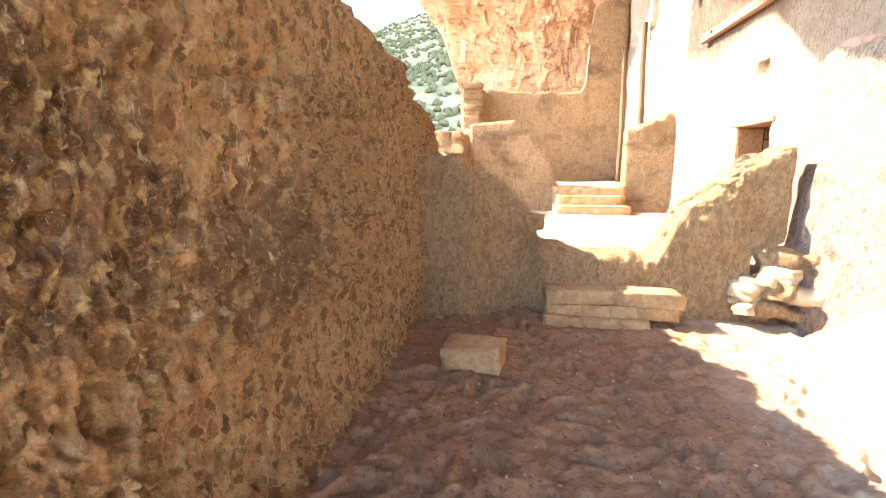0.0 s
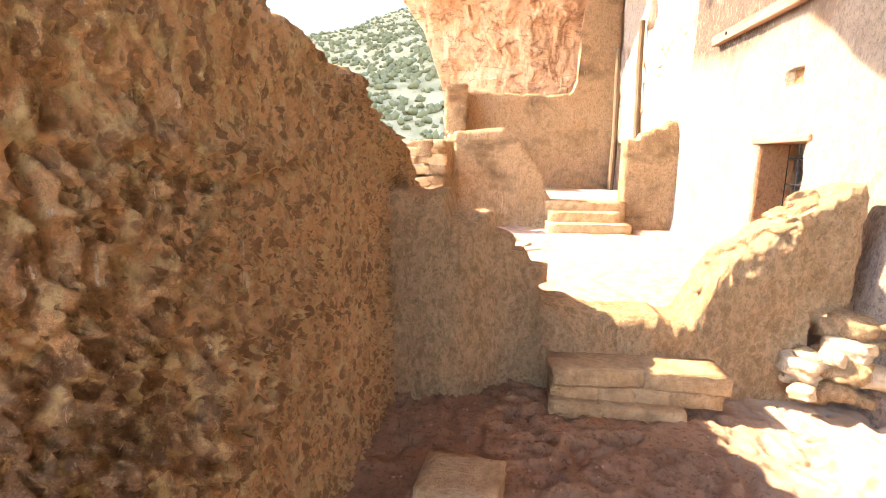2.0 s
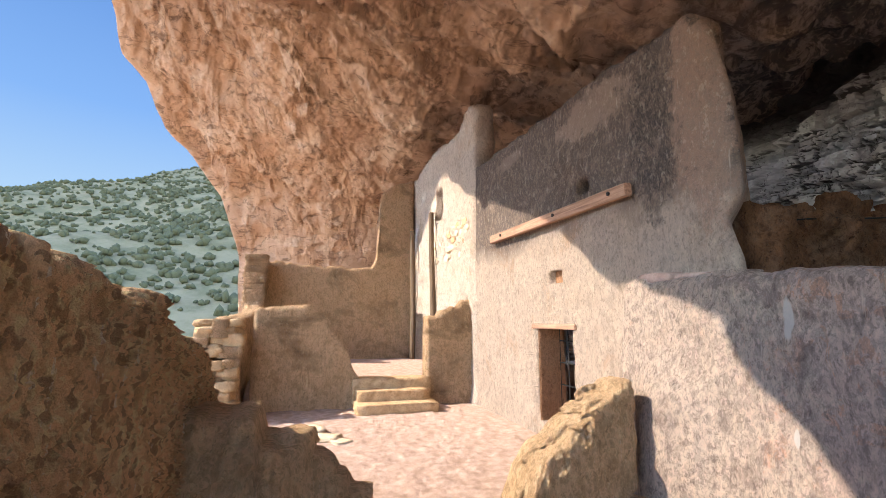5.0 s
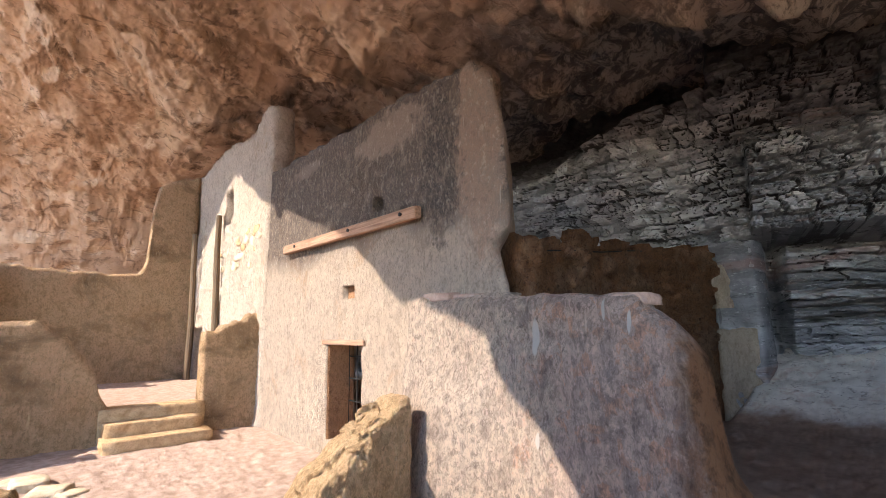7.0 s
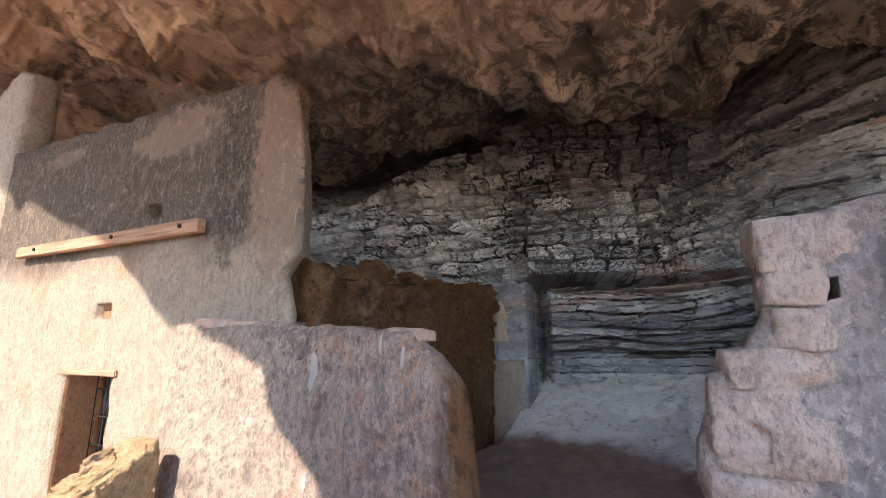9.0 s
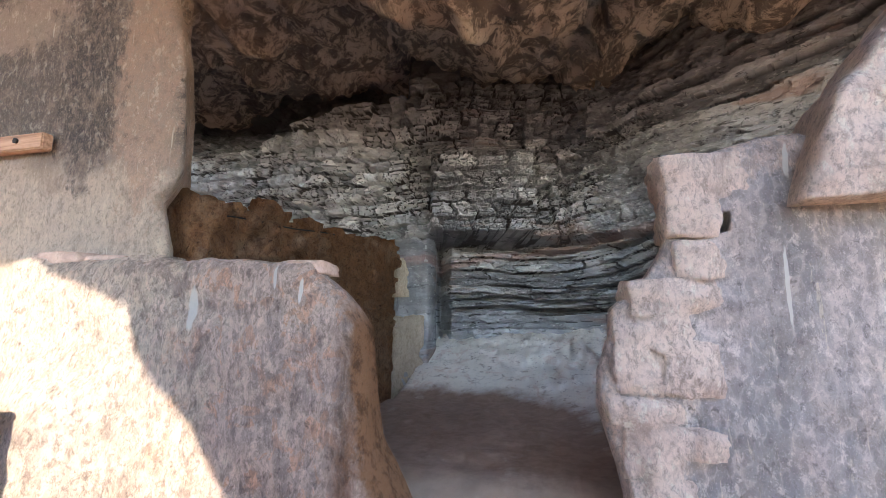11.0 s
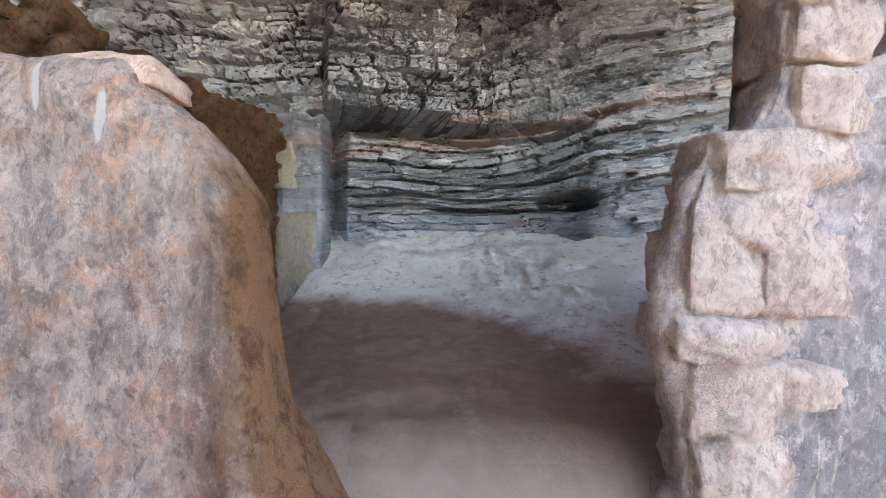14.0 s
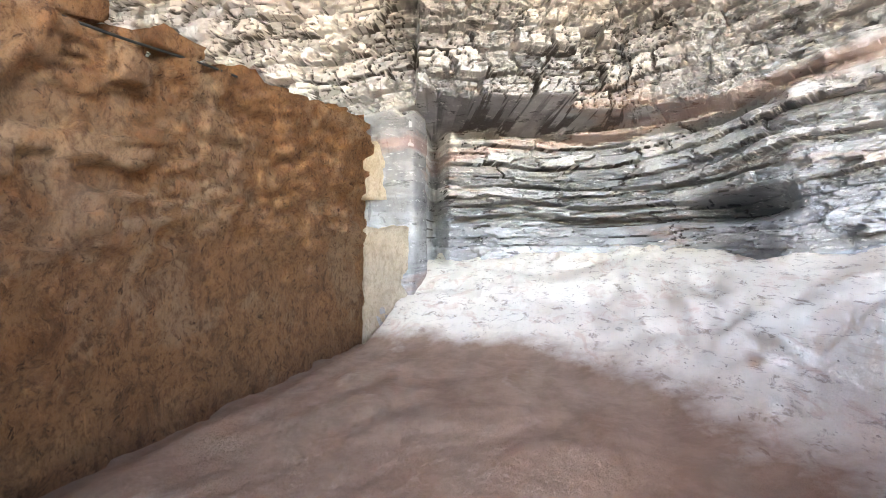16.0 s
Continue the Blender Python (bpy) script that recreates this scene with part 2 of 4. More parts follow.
def cliff_material():
    """Orange cliff rock, blackened by old smoke deep in the alcove."""
    n = Nodes("cliff_rock", 0.92, 0.2)
    a, b, g = n.noise((0.35, 0.35, 0.5), 6, 0.6, 0.8), n.noise((1.7, 0.9, 2.4), 9, 0.72, 0.9), n.noise(13, 6, 0.7, 0.3)
    c = n.ramp(a, [(0.3, (0.50, 0.33, 0.22)), (0.5, (0.62, 0.43, 0.29)), (0.7, (0.74, 0.57, 0.41))])
    c = n.mix(c, (0.17, 0.105, 0.07), n.ramp(b, [(0.38, 0.75), (0.46, 0.0)]))
    c = n.mix(c, (0.20, 0.125, 0.08), n.ramp(n.noise((0.8, 3.2, 3.2), 9, 0.74, 1.2), [(0.39, 0.7), (0.44, 0.0)]))
    c = n.mix(c, (0.78, 0.61, 0.44), n.ramp(n.noise((1.1, 2.4, 2.4), 9, 0.76, 0.9), [(0.55, 0.0), (0.62, 0.75)]))
    c = n.mix(c, (0.60, 0.42, 0.24), n.ramp(g, [(0.56, 0.0), (0.72, 0.5)]))
    reach = n.math("ADD", n.axis(0), n.math("MULTIPLY", n.axis(1), -0.42))
    soot = n.math("ADD", n.math("MULTIPLY", reach, 0.16), n.math("MULTIPLY", b, 0.5))
    black = n.mix((0.05, 0.042, 0.038), (0.52, 0.40, 0.30), n.ramp(n.noise((3.0, 3.0, 3.8), 10, 0.8, 0.6), [(0.48, 0.0), (0.55, 0.95)]))
    c = n.mix(c, black, n.ramp(soot, [(0.3, 0.0), (0.75, 0.8)]))
    n.bump([(b, 0.28), (g, 0.06), (n.noise(60, 4, 0.7), 0.015)], 0.9)
    return n.done(c)


def cave_material():
    """Bedded grey rock with rusty seams, whitish faces and joints darkened for the shade in them."""
    n = Nodes("bedded_grey_rock", 0.85, 0.3)
    a, b, g = n.noise((0.9, 0.9, 1.2), 6, 0.6, 0.6), n.noise((4, 4, 16), 7, 0.7, 0.3), n.noise(28, 6, 0.72)
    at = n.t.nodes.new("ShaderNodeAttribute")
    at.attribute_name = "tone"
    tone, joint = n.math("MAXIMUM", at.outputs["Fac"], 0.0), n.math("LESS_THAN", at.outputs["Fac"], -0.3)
    mixed = n.math("ADD", n.math("MULTIPLY", a, 0.6), n.math("MULTIPLY", tone, 0.4))
    c = n.ramp(mixed, [(0.22, (0.07, 0.07, 0.075)), (0.45, (0.24, 0.237, 0.24)), (0.68, (0.50, 0.49, 0.485))])
    c = n.mix(c, (0.05, 0.048, 0.05), n.ramp(b, [(0.36, 0.85), (0.42, 0.0)]))
    c = n.mix(c, (0.36, 0.20, 0.14), n.ramp(n.noise((0.5, 0.5, 3.0), 4, 0.6), [(0.6, 0.0), (0.7, 0.55)]))
    c = n.mix(c, (0.62, 0.60, 0.58), n.ramp(n.noise((6, 6, 24), 7, 0.75), [(0.58, 0.0), (0.64, 0.6)]))
    pale = n.math("ADD", n.math("MULTIPLY", n.math("SUBTRACT", n.axis(1), 3.0), 0.35), n.math("MULTIPLY", a, 0.5))
    c = n.mix(c, n.mix(n.ramp(tone, [(0.1, (0.36, 0.355, 0.355)), (0.8, (0.86, 0.85, 0.84))]), (0.12, 0.11, 0.11), n.ramp(n.noise((9, 9, 3), 8, 0.75, 0.8), [(0.36, 1.0), (0.42, 0.0)])), n.ramp(pale, [(0.28, 0.0), (0.75, 0.9)]))
    seam = n.math("ADD", n.math("ADD", n.axis(2), n.math("MULTIPLY", n.math("SUBTRACT", n.axis(1), 2.0), 0.12)), n.math("MULTIPLY", n.noise((1.5, 1.5, 5), 5, 0.7), 0.5))
    c = n.mix(c, (0.40, 0.17, 0.12), n.ramp(n.math("MULTIPLY", seam, 0.25), [(0.755, 0.0), (0.775, 0.32), (0.79, 0.32), (0.81, 0.0)]))
    # near-black joints: the shade deep in the cracks, put into the colour
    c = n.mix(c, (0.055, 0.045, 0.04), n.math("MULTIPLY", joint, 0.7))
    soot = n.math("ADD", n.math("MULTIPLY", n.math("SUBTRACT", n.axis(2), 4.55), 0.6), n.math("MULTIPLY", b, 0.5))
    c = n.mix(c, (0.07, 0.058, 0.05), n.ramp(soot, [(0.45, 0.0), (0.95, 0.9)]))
    n.bump([(b, 0.07), (g, 0.025), (n.noise(80, 4, 0.7), 0.006)], 0.9)
    return n.done(c)


def ground_material():
    """Red-brown trodden sand, paled where the sun falls, pale rock and grey dust in the cave, dry scrub soil on the
    hill.
    """
    n = Nodes("sandy_ground", 0.97, 0.12)
    a, b, g = n.noise(1.1, 5, 0.6), n.noise(9, 6, 0.65), n.noise(120, 3, 0.75)
    c = n.ramp(a, [(0.32, (0.33, 0.19, 0.115)), (0.5, (0.40, 0.235, 0.145)), (0.7, (0.47, 0.29, 0.185))])
    c = n.mix(c, (0.24, 0.135, 0.08), n.ramp(b, [(0.38, 0.7), (0.52, 0.0)]))
    c = n.mix(c, (0.16, 0.09, 0.055), n.ramp(n.noise(38, 7, 0.75, 0.5), [(0.38, 0.75), (0.46, 0.0)]))
    # sunlit strip painted paler from about x = 1.2, which also bounces more light
    sunlit_sand = n.math("ADD", n.math("MULTIPLY", n.axis(0), 0.3), n.math("MULTIPLY", n.noise(3.0, 7, 0.7), 0.25))
    c = n.mix(c, (0.62, 0.49, 0.37), n.ramp(sunlit_sand, [(0.44, 0.0), (0.62, 0.85)]))
    court = n.mix((0.52, 0.38, 0.31), (0.38, 0.27, 0.21), n.ramp(b, [(0.4, 1.0), (0.62, 0.0)]))
    c = n.mix(c, court, n.ramp(n.math("MULTIPLY", n.axis(1), 0.1), [(0.42, 0.0), (0.445, 1.0)]))
    dust = n.mix((0.31, 0.21, 0.155), (0.255, 0.17, 0.125), n.ramp(b, [(0.4, 1.0), (0.6, 0.0)]))
    rock = n.mix((0.69, 0.625, 0.54), (0.36, 0.30, 0.255), n.ramp(n.noise((5, 9, 26), 9, 0.76, 0.6), [(0.37, 1.0), (0.45, 0.0)]))
    rock = n.mix(rock, (0.60, 0.46, 0.38), n.ramp(n.noise((1.6, 4, 9), 7, 0.7, 0.8), [(0.55, 0.0), (0.63, 0.8)]))
    rock = n.mix(rock, (0.16, 0.13, 0.11), n.ramp(n.noise((8, 20, 40), 5, 0.7, 0.5), [(0.325, 0.9), (0.36, 0.0)]))
    slope = n.math("ADD", n.axis(2), n.math("MULTIPLY", n.noise(2.2, 7, 0.65), 0.22))
    cave = n.mix(dust, rock, n.ramp(n.math("MULTIPLY", slope, 0.5), [(0.497, 0.0), (0.54, 1.0)]))
    inside = n.math("MULTIPLY", n.ramp(n.math("MULTIPLY", n.axis(0), 0.1), [(0.22, 0.0), (0.34, 1.0)]),
                    n.ramp(n.math("MULTIPLY", n.axis(1), 0.1), [(0.42, 1.0), (0.46, 0.0)]))
    c = n.mix(c, cave, inside)
    hill = n.mix((0.32, 0.275, 0.16), (0.21, 0.195, 0.105), n.ramp(n.noise(0.16, 6, 0.7), [(0.42, 0.0), (0.6, 1.0)]))
    c = n.mix(c, hill, n.ramp(n.math("MULTIPLY", n.axis(1), 0.01), [(0.28, 0.0), (0.34, 1.0)]))
    n.bump([(b, 0.035), (n.noise(34, 6, 0.72), 0.03), (g, 0.006)], 1.0)
    return n.done(c)


def wood_material(name, light, dark, along):
    n = Nodes(name, 0.8, 0.25)
    s = [40, 40, 40]
    s[along] = 1.5
    a, b = n.noise(tuple(s), 5, 0.6, 0.4), n.noise(6, 4)
    c = n.mix(light, dark, n.ramp(a, [(0.35, 1.0), (0.62, 0.0)]))
    c = n.mix(c, dark, n.ramp(b, [(0.5, 0.0), (0.75, 0.6)]))
    n.bump([(a, 0.004)], 0.6)
    return n.done(c)


def plain(name, colour, rough=0.7, metal=0.0):
    n = Nodes(name, rough, 0.3)
    n.b.inputs["Metallic"].default_value = metal
    c = n.mix(colour, tuple(v * 0.6 for v in colour), n.ramp(n.noise(12, 5), [(0.4, 0.6), (0.6, 0.0)]))
    return n.done(c)


M_CLIFF, M_CAVE, M_GROUND = cliff_material(), cave_material(), ground_material()
M_BEAM = wood_material("weathered_plank", (0.37, 0.225, 0.15), (0.20, 0.11, 0.07), 1)
M_POST = wood_material("old_post", (0.17, 0.115, 0.07), (0.085, 0.058, 0.036), 2)
M_IRON = plain("dark_iron", (0.03, 0.03, 0.03), 0.6, 0.6)
M_LEAF = plain("dry_scrub_leaves", (0.125, 0.13, 0.065), 0.9)
M_PLASTER = adobe("grey_buff_plaster", (0.52, 0.42, 0.315), (0.46, 0.365, 0.27), (0.32, 0.24, 0.17), rough=0.6, chips=0.25, pits=0.2)


# ---- mesh helpers ----
def mesh_ob(name, verts, faces, mat, parent=None, shade=True, label=""):
    me = bpy.data.meshes.new(name)
    verts, faces = np.asarray(verts, np.float32), np.asarray(faces, np.int32)
    n = faces.shape[1]
    me.vertices.add(len(verts))
    me.vertices.foreach_set("co", verts.ravel())
    me.loops.add(faces.size)
    me.loops.foreach_set("vertex_index", faces.ravel())
    me.polygons.add(len(faces))
    me.polygons.foreach_set("loop_start", np.arange(0, faces.size, n, dtype=np.int32))
    me.update(calc_edges=True)
    me.validate()
    if shade:
        me.polygons.foreach_set("use_smooth", np.ones(len(faces), bool))
    me.materials.append(mat)
    ob = new(name, me)
    if parent:
        ob.parent = parent
    if label:
        ob["label"] = label
    return ob


def part(name, bm, material, parent=None, label=""):
    me = bpy.data.meshes.new(name)
    bm.to_mesh(me)
    bm.free()
    me.materials.append(material)
    ob = new(name, me)
    if parent:
        ob.parent = parent
    if label:
        ob["label"] = label
    return ob


def sheet(name, P, nu, nv, mat, keep=None, flip=False):
    """A grid of nu x nv places as one mesh."""
    idx = np.arange(nu * nv).reshape(nu, nv)
    q = np.stack([idx[:-1, :-1], idx[1:, :-1], idx[1:, 1:], idx[:-1, 1:]], -1)
    q = q[keep] if keep is not None else q.reshape(-1, 4)
    return mesh_ob(name, P, q[:, ::-1] if flip else q, mat)


def wall(name, axis, face, thick, u0, u1, zb, top, mat, res=0.05, amp=0.02, freq=6.0, ends=None, holes=(), zc=None, batter=0.0, ragged=0.03,
         stretch=1.0, seed=3, skew=0.0, skew2=0.0, fine=None, label="", relief=None):
    """A mud wall on the plane axis = face, reaching thick behind it. top: (u, z) pairs; ends: two lists of (z, shift of the end); holes: (u, u, z, z)."""
    tu, tz = np.array([p[0] for p in top]), np.array([p[1] for p in top])
    zmax = tz.max()
    zc = zb if zc is None else zc
    U = np.linspace(u0, u1, max(3, int((u1 - u0) / res) + 1))
    if fine:
        a, b, step = fine
        U = np.concatenate([U[U < a - res / 2], np.arange(a, b, step), U[U > b + res / 2]])
    V = np.linspace(zb, zmax, max(3, int((zmax - zb) / (fine[2] if fine else res)) + 1))

    def snapped(L, values):
        for x in values:
            L[np.argmin(np.abs(L - x))] = x
        return np.sort(L)

    U = snapped(U, [h for q in holes for h in q[:2]])
    V = snapped(V, [h for q in holes for h in q[2:]])
    nu, nv = len(U), len(V)
    u, v = [g.ravel() for g in np.meshgrid(U, V, indexing="ij")]
    tline = np.interp(u, tu, tz)
    p0 = np.stack([u * 9, u * 0 + seed, u * 0], -1)
    tline = tline + ragged * fbm(p0, 3, 0.6, seed)
    z = np.where(v <= zc, v, zc + (v - zc) / (zmax - zc + 1e-9) * (tline - zc))
    uu = u.copy()
    if ends:
        w = (u - u0) / (u1 - u0)
        lo = np.interp(z, [e[0] for e in ends[0]], [e[1] for e in ends[0]])
        hi = np.interp(z, [e[0] for e in ends[1]], [e[1] for e in ends[1]])
        near = 0.35 / (u1 - u0) if u1 - u0 > 0.7 else 0.5
        uu = u + lo * np.clip(1 - w / near, 0, 1) + hi * np.clip((w - 1 + near) / near, 0, 1)
    d_top = np.maximum(tline - z, 0)
    r = min(0.09, abs(thick) * 0.4)
    inset = np.where(d_top < r, r - np.sqrt(np.maximum(r * r - (r - d_top) ** 2, 0)), 0)
    d_end = np.minimum(u - u0, u1 - u)
    inset = np.maximum(inset, np.where(d_end < r, r - np.sqrt(np.maximum(r * r - (r - d_end) ** 2, 0)), 0) * 0.7)
    s = 1 if thick > 0 else -1
    sides = []
    for side in (0, 1):
        if side:
            uu = uu + skew * np.clip(1 - (u - u0) / 0.4, 0, 1) + skew2 * np.clip(1 - (u1 - u) / 0.4, 0, 1)
        base = face + batter * (z - zb) if side == 0 else face + thick - batter * (z - zb) * 0.5
        q = np.stack([uu * freq, uu * 0 + side * 7.7 + seed, z * freq / stretch], -1)
        n = amp * fbm(q, 5, 0.55, seed) + amp * 0.9 * fbm(q * 0.18, 3, 0.5, seed + 5)
        if relief and side == 0:
            n = n + relief(uu, z)
        depth = base + (s * inset if side == 0 else -s * inset) + (n if side == 0 else -n)
        c = np.stack([depth, uu, z], -1) if axis == "x" else np.stack([uu, depth, z], -1)
        sides.append(c)
    idx = np.arange(nu * nv).reshape(nu, nv)
    uc, vc = (U[:-1] + U[1:]) / 2, (V[:-1] + V[1:]) / 2
    keep = np.ones((nu - 1, nv - 1), bool)
    for a, b, c, d in holes:
        keep &= ~(((uc > a) & (uc < b))[:, None] & ((vc > c) & (vc < d))[None, :])
    q = np.stack([idx[:-1, :-1], idx[1:, :-1], idx[1:, 1:], idx[:-1, 1:]], -1)
    N = nu * nv
    faces = [q[keep], q[keep][:, ::-1] + N]
    pad = np.zeros((nu + 1, nv + 1), bool)
    pad[1:-1, 1:-1] = keep
    e1 = pad[1:, 1:-1] != pad[:-1, 1:-1]
    a, b = idx[:, :-1][e1], idx[:, 1:][e1]
    faces.append(np.stack([a, b, b + N, a + N], -1))
    e2 = pad[1:-1, 1:] != pad[1:-1, :-1]
    a, b = idx[:-1, :][e2], idx[1:, :][e2]
    faces.append(np.stack([a, b, b + N, a + N], -1))
    ob = mesh_ob(name, np.concatenate(sides), np.concatenate(faces), mat)
    bm = bmesh.new()
    bm.from_mesh(ob.data)
    bmesh.ops.recalc_face_normals(bm, faces=bm.faces)
    bm.to_mesh(ob.data)
    bm.free()
    return tagged(ob, label, kind="structure")


def rock(name, size, mat, seed=0, parent=None, label="", cuts=3, rough=0.12, square=0.55):
    """A loose stone: a blocky lump with worn corners, resting on z = 0."""
    bm = bmesh.new()
    bmesh.ops.create_cube(bm, size=2)
    bmesh.ops.subdivide_edges(bm, edges=bm.edges[:], cuts=cuts, use_grid_fill=True)
    P = np.array([v.co[:] for v in bm.verts])
    ball = P / np.linalg.norm(P, axis=1, keepdims=True)
    Q = P * square + ball * 1.25 * (1 - square)
    Q = Q * (1 + rough * fbm(Q * 1.3 + seed * 3.1, 4, 0.62, seed))[:, None]
    Q[:, 2] -= Q[:, 2].min()
    top = Q[:, 2].max()
    Q = Q / np.array([2, 2, top]) * np.array(size)
    for v, c in zip(bm.verts, Q):
        v.co = c
    for f in bm.faces:
        f.smooth = True
    return part(name, bm, mat, parent, label)


def box(bm, a, b, bevel=0.0):
    made = bmesh.ops.create_cube(bm, size=1, matrix=Matrix.Translation([(p + q) / 2 for p, q in zip(a, b)]) @ Matrix.Diagonal((*[q - p for p, q in zip(a, b)], 1)))
    if bevel:
        edges = {e for v in made["verts"] for e in v.link_edges}
        bmesh.ops.bevel(bm, geom=list(edges), offset=bevel, segments=2, affect="EDGES")
    return bm


# ---- the ground ----
def ground_height(x, y):
    z = np.zeros_like(x)
    inner = smooth(-1.25, -1.1, x) * (1 - smooth(2.9, 3.1, x))
    z = z + 0.42 * smooth(4.2, 4.4, y) * inner + 0.45 * smooth(9.45, 9.60, y) * inner
    a, b = x - 5.95, 0.87 * (1.05 + 0.2 * (x - 3.8) + 0.45 * np.maximum(x - 5.0, 0) - y)
    m = np.maximum(np.log(np.exp(4 * a) + np.exp(4 * np.minimum(b, 60))) / 4, 0)
    cave = 0.85 + 1.5 * (1 - np.exp(-m * m / (m + 0.35) / 3.0))
    ramp = 0.85 * smooth(1.35, 3.3, x)
    south = 1 - smooth(3.3, 3.6, y)
    z = z + south * smooth(1.2, 1.5, x) * np.where(x > 3.3, cave, ramp + (cave - 0.85) * smooth(2.4, 3.3, x)) + (1 - south) * 0.7 * smooth(2.9, 3.1, x)
    # the slope below the ruin, the ravine and the hill beyond
    out = np.maximum(-1.25 - x, 0)
    z = z - 0.75 * out * out / (out + 1.5) * smooth(-70, -1, x) * (1 - smooth(24, 40, y))
    far = smooth(26, 60, y)
    hill = np.clip((y - 50) / 215, -0.3, 1) * (76 + 0.22 * (np.clip(x, -400, 60) + 55)) - np.maximum(y - 270, 0) * 0.2
    z = z * (1 - far) + far * hill
    return z


def lines(*spans):
    return np.unique(np.concatenate([np.linspace(a, b, n) for a, b, n in spans]).round(4))


gx = lines((-700, -150, 24), (-150, -20, 60), (-20, -1.3, 36), (-1.3, -1.0, 7), (-1.0, 2.7, 248), (2.7, 9.6, 130), (9.6, 40, 16), (40, 700, 20))
gy = lines((-700, -20, 24), (-20, -2, 18), (-2, 0.4, 30), (0.4, 4.2, 254), (4.2, 10, 130), (10, 24, 44), (24, 60, 24), (60, 300, 90), (300, 900, 20))
GX, GY = [g.ravel() for g in np.meshgrid(gx, gy, indexing="ij")]
GZ = ground_height(GX, GY)
G = np.stack([GX, GY, GX * 0], -1)
near = smooth(-1.3, -1.0, GX) * (1 - smooth(2.2, 3.0, GX)) * smooth(-1.5, 0, GY) * (1 - smooth(4.1, 4.25, GY))
GZ += near * (0.012 * fbm(G * np.array([4, 5, 1]), 2, 0.5, 11) + 0.008 * fbm(G * 26, 3, 0.65, 12))
rng = np.random.default_rng(5)
for k in range(430):
    cx, cy, ang = rng.uniform(-0.8, 2.4), rng.uniform(0.3, 4.0), rng.uniform(0, 6.28)
    L, W, D = rng.uniform(0.06, 0.11), rng.uniform(0.03, 0.045), rng.uniform(0.026, 0.046)
    sel = np.nonzero((np.abs(GX - cx) < 0.3) & (np.abs(GY - cy) < 0.3))[0]
    du = (GX[sel] - cx) * math.cos(ang) + (GY[sel] - cy) * math.sin(ang)
    dv = -(GX[sel] - cx) * math.sin(ang) + (GY[sel] - cy) * math.cos(ang)
    e = (du / L) ** 2 + (dv / W) ** 2
    GZ[sel] += near[sel] * (-D * np.exp(-(e ** 1.5)) + D * 0.22 * np.exp(-(np.sqrt(e) - 1.45) ** 2 * 9))
court = smooth(4.3, 4.6, GY) * (1 - smooth(16, 20, GY)) * smooth(-1.1, -0.9, GX) * (1 - smooth(2.7, 3.1, GX))
GZ += court * 0.012 * fbm(G * 7, 4, 0.6, 13)
cavern = smooth(2.8, 3.6, GX) * (1 - smooth(3.9, 4.2, GY)) * (1 - smooth(9, 9.6, GX))
rise = smooth(0.95, 1.15, GZ)
GZ += cavern * (0.018 * fbm(G * 4, 5, 0.6, 14) + rise * (0.04 * fbm(np.stack([GX * 1.2, GY * 1.2, GZ * 6], -1), 4, 0.6, 15) + 0.03 * ridged(np.stack([GX * 3, GY * 3, GZ * 14], -1), 3, 0.5, 16)))
GZ += smooth(40, 90, GY) * (5 * fbm(G * 0.018, 5, 0.5, 17))
tagged(sheet("ground", np.stack([GX, GY, GZ], -1), len(gx), len(gy), M_GROUND), "red-brown trodden sand with footprints, rising to a scrubby hillside", kind="structure")

# ---- blue sky above the far hill ----
n = Nodes("clear_sky", 1.0, 0.0)
n.b.inputs["Base Color"].default_value = (0, 0, 0, 1)
n.link(n.ramp(n.math("MULTIPLY", n.axis(2), 0.002), [(0.14, (0.085, 0.135, 0.175)), (0.5, (0.036, 0.083, 0.170)), (1.0, (0.014, 0.045, 0.125))]), n.b.inputs["Emission Color"])
n.b.inputs["Emission Strength"].default_value = 1.0
n.mat.cycles.emission_sampling = "NONE"
az, up = [g.ravel() for g in np.meshgrid(np.linspace(-1.35, 0.6, 40), np.linspace(-60, 700, 12), indexing="ij")]
tagged(sheet("backdrop", np.stack([640 * np.sin(az), 640 * np.cos(az), up], -1), 40, 12, n.mat), "clear blue sky paling towards the hill", kind="structure")

# ---- the cliff overhang ----
RY = np.array([-9, -3.2, -0.9, -0.3, 0.3, 1.2, 2.6, 3.2, 3.6, 4, 4.7, 5.5, 6.4, 7.75, 8.7, 10.7, 12.2, 15, 17, 18, 19, 20, 21, 21.7, 22.2])
LX = np.array([5.5, 3.6, 2.6, 0.2, -1.7, -2.5, -3.2, -3.3, -3.05, -2.6, -3.05, -3.4, -3.75, -4.2, -4.55, -4.9, -5.25, -5.9, -6, -5.6, -5.15, -4.5, -3.6, -2.9, -2.6])
LZ = np.array([5.6, 5.2, 4.8, 4.5, 4.5, 4.7, 5.1, 5.3, 5.4, 5.5, 6.6, 7.4, 8, 9.1, 9.85, 10.8, 12.2, 11.4, 10, 9.7, 8.5, 7.8, 6.7, 4.4, -1])
CZ = np.array([5.4, 5, 4.7, 4.5, 4.4, 4.4, 4.52, 4.58, 4.62, 4.65, 4.72, 4.85, 5, 5.5, 5.9, 6.5, 6.9, 6.9, 6.6, 6.3, 5.8, 5.2, 4.2, 2.5, -1])
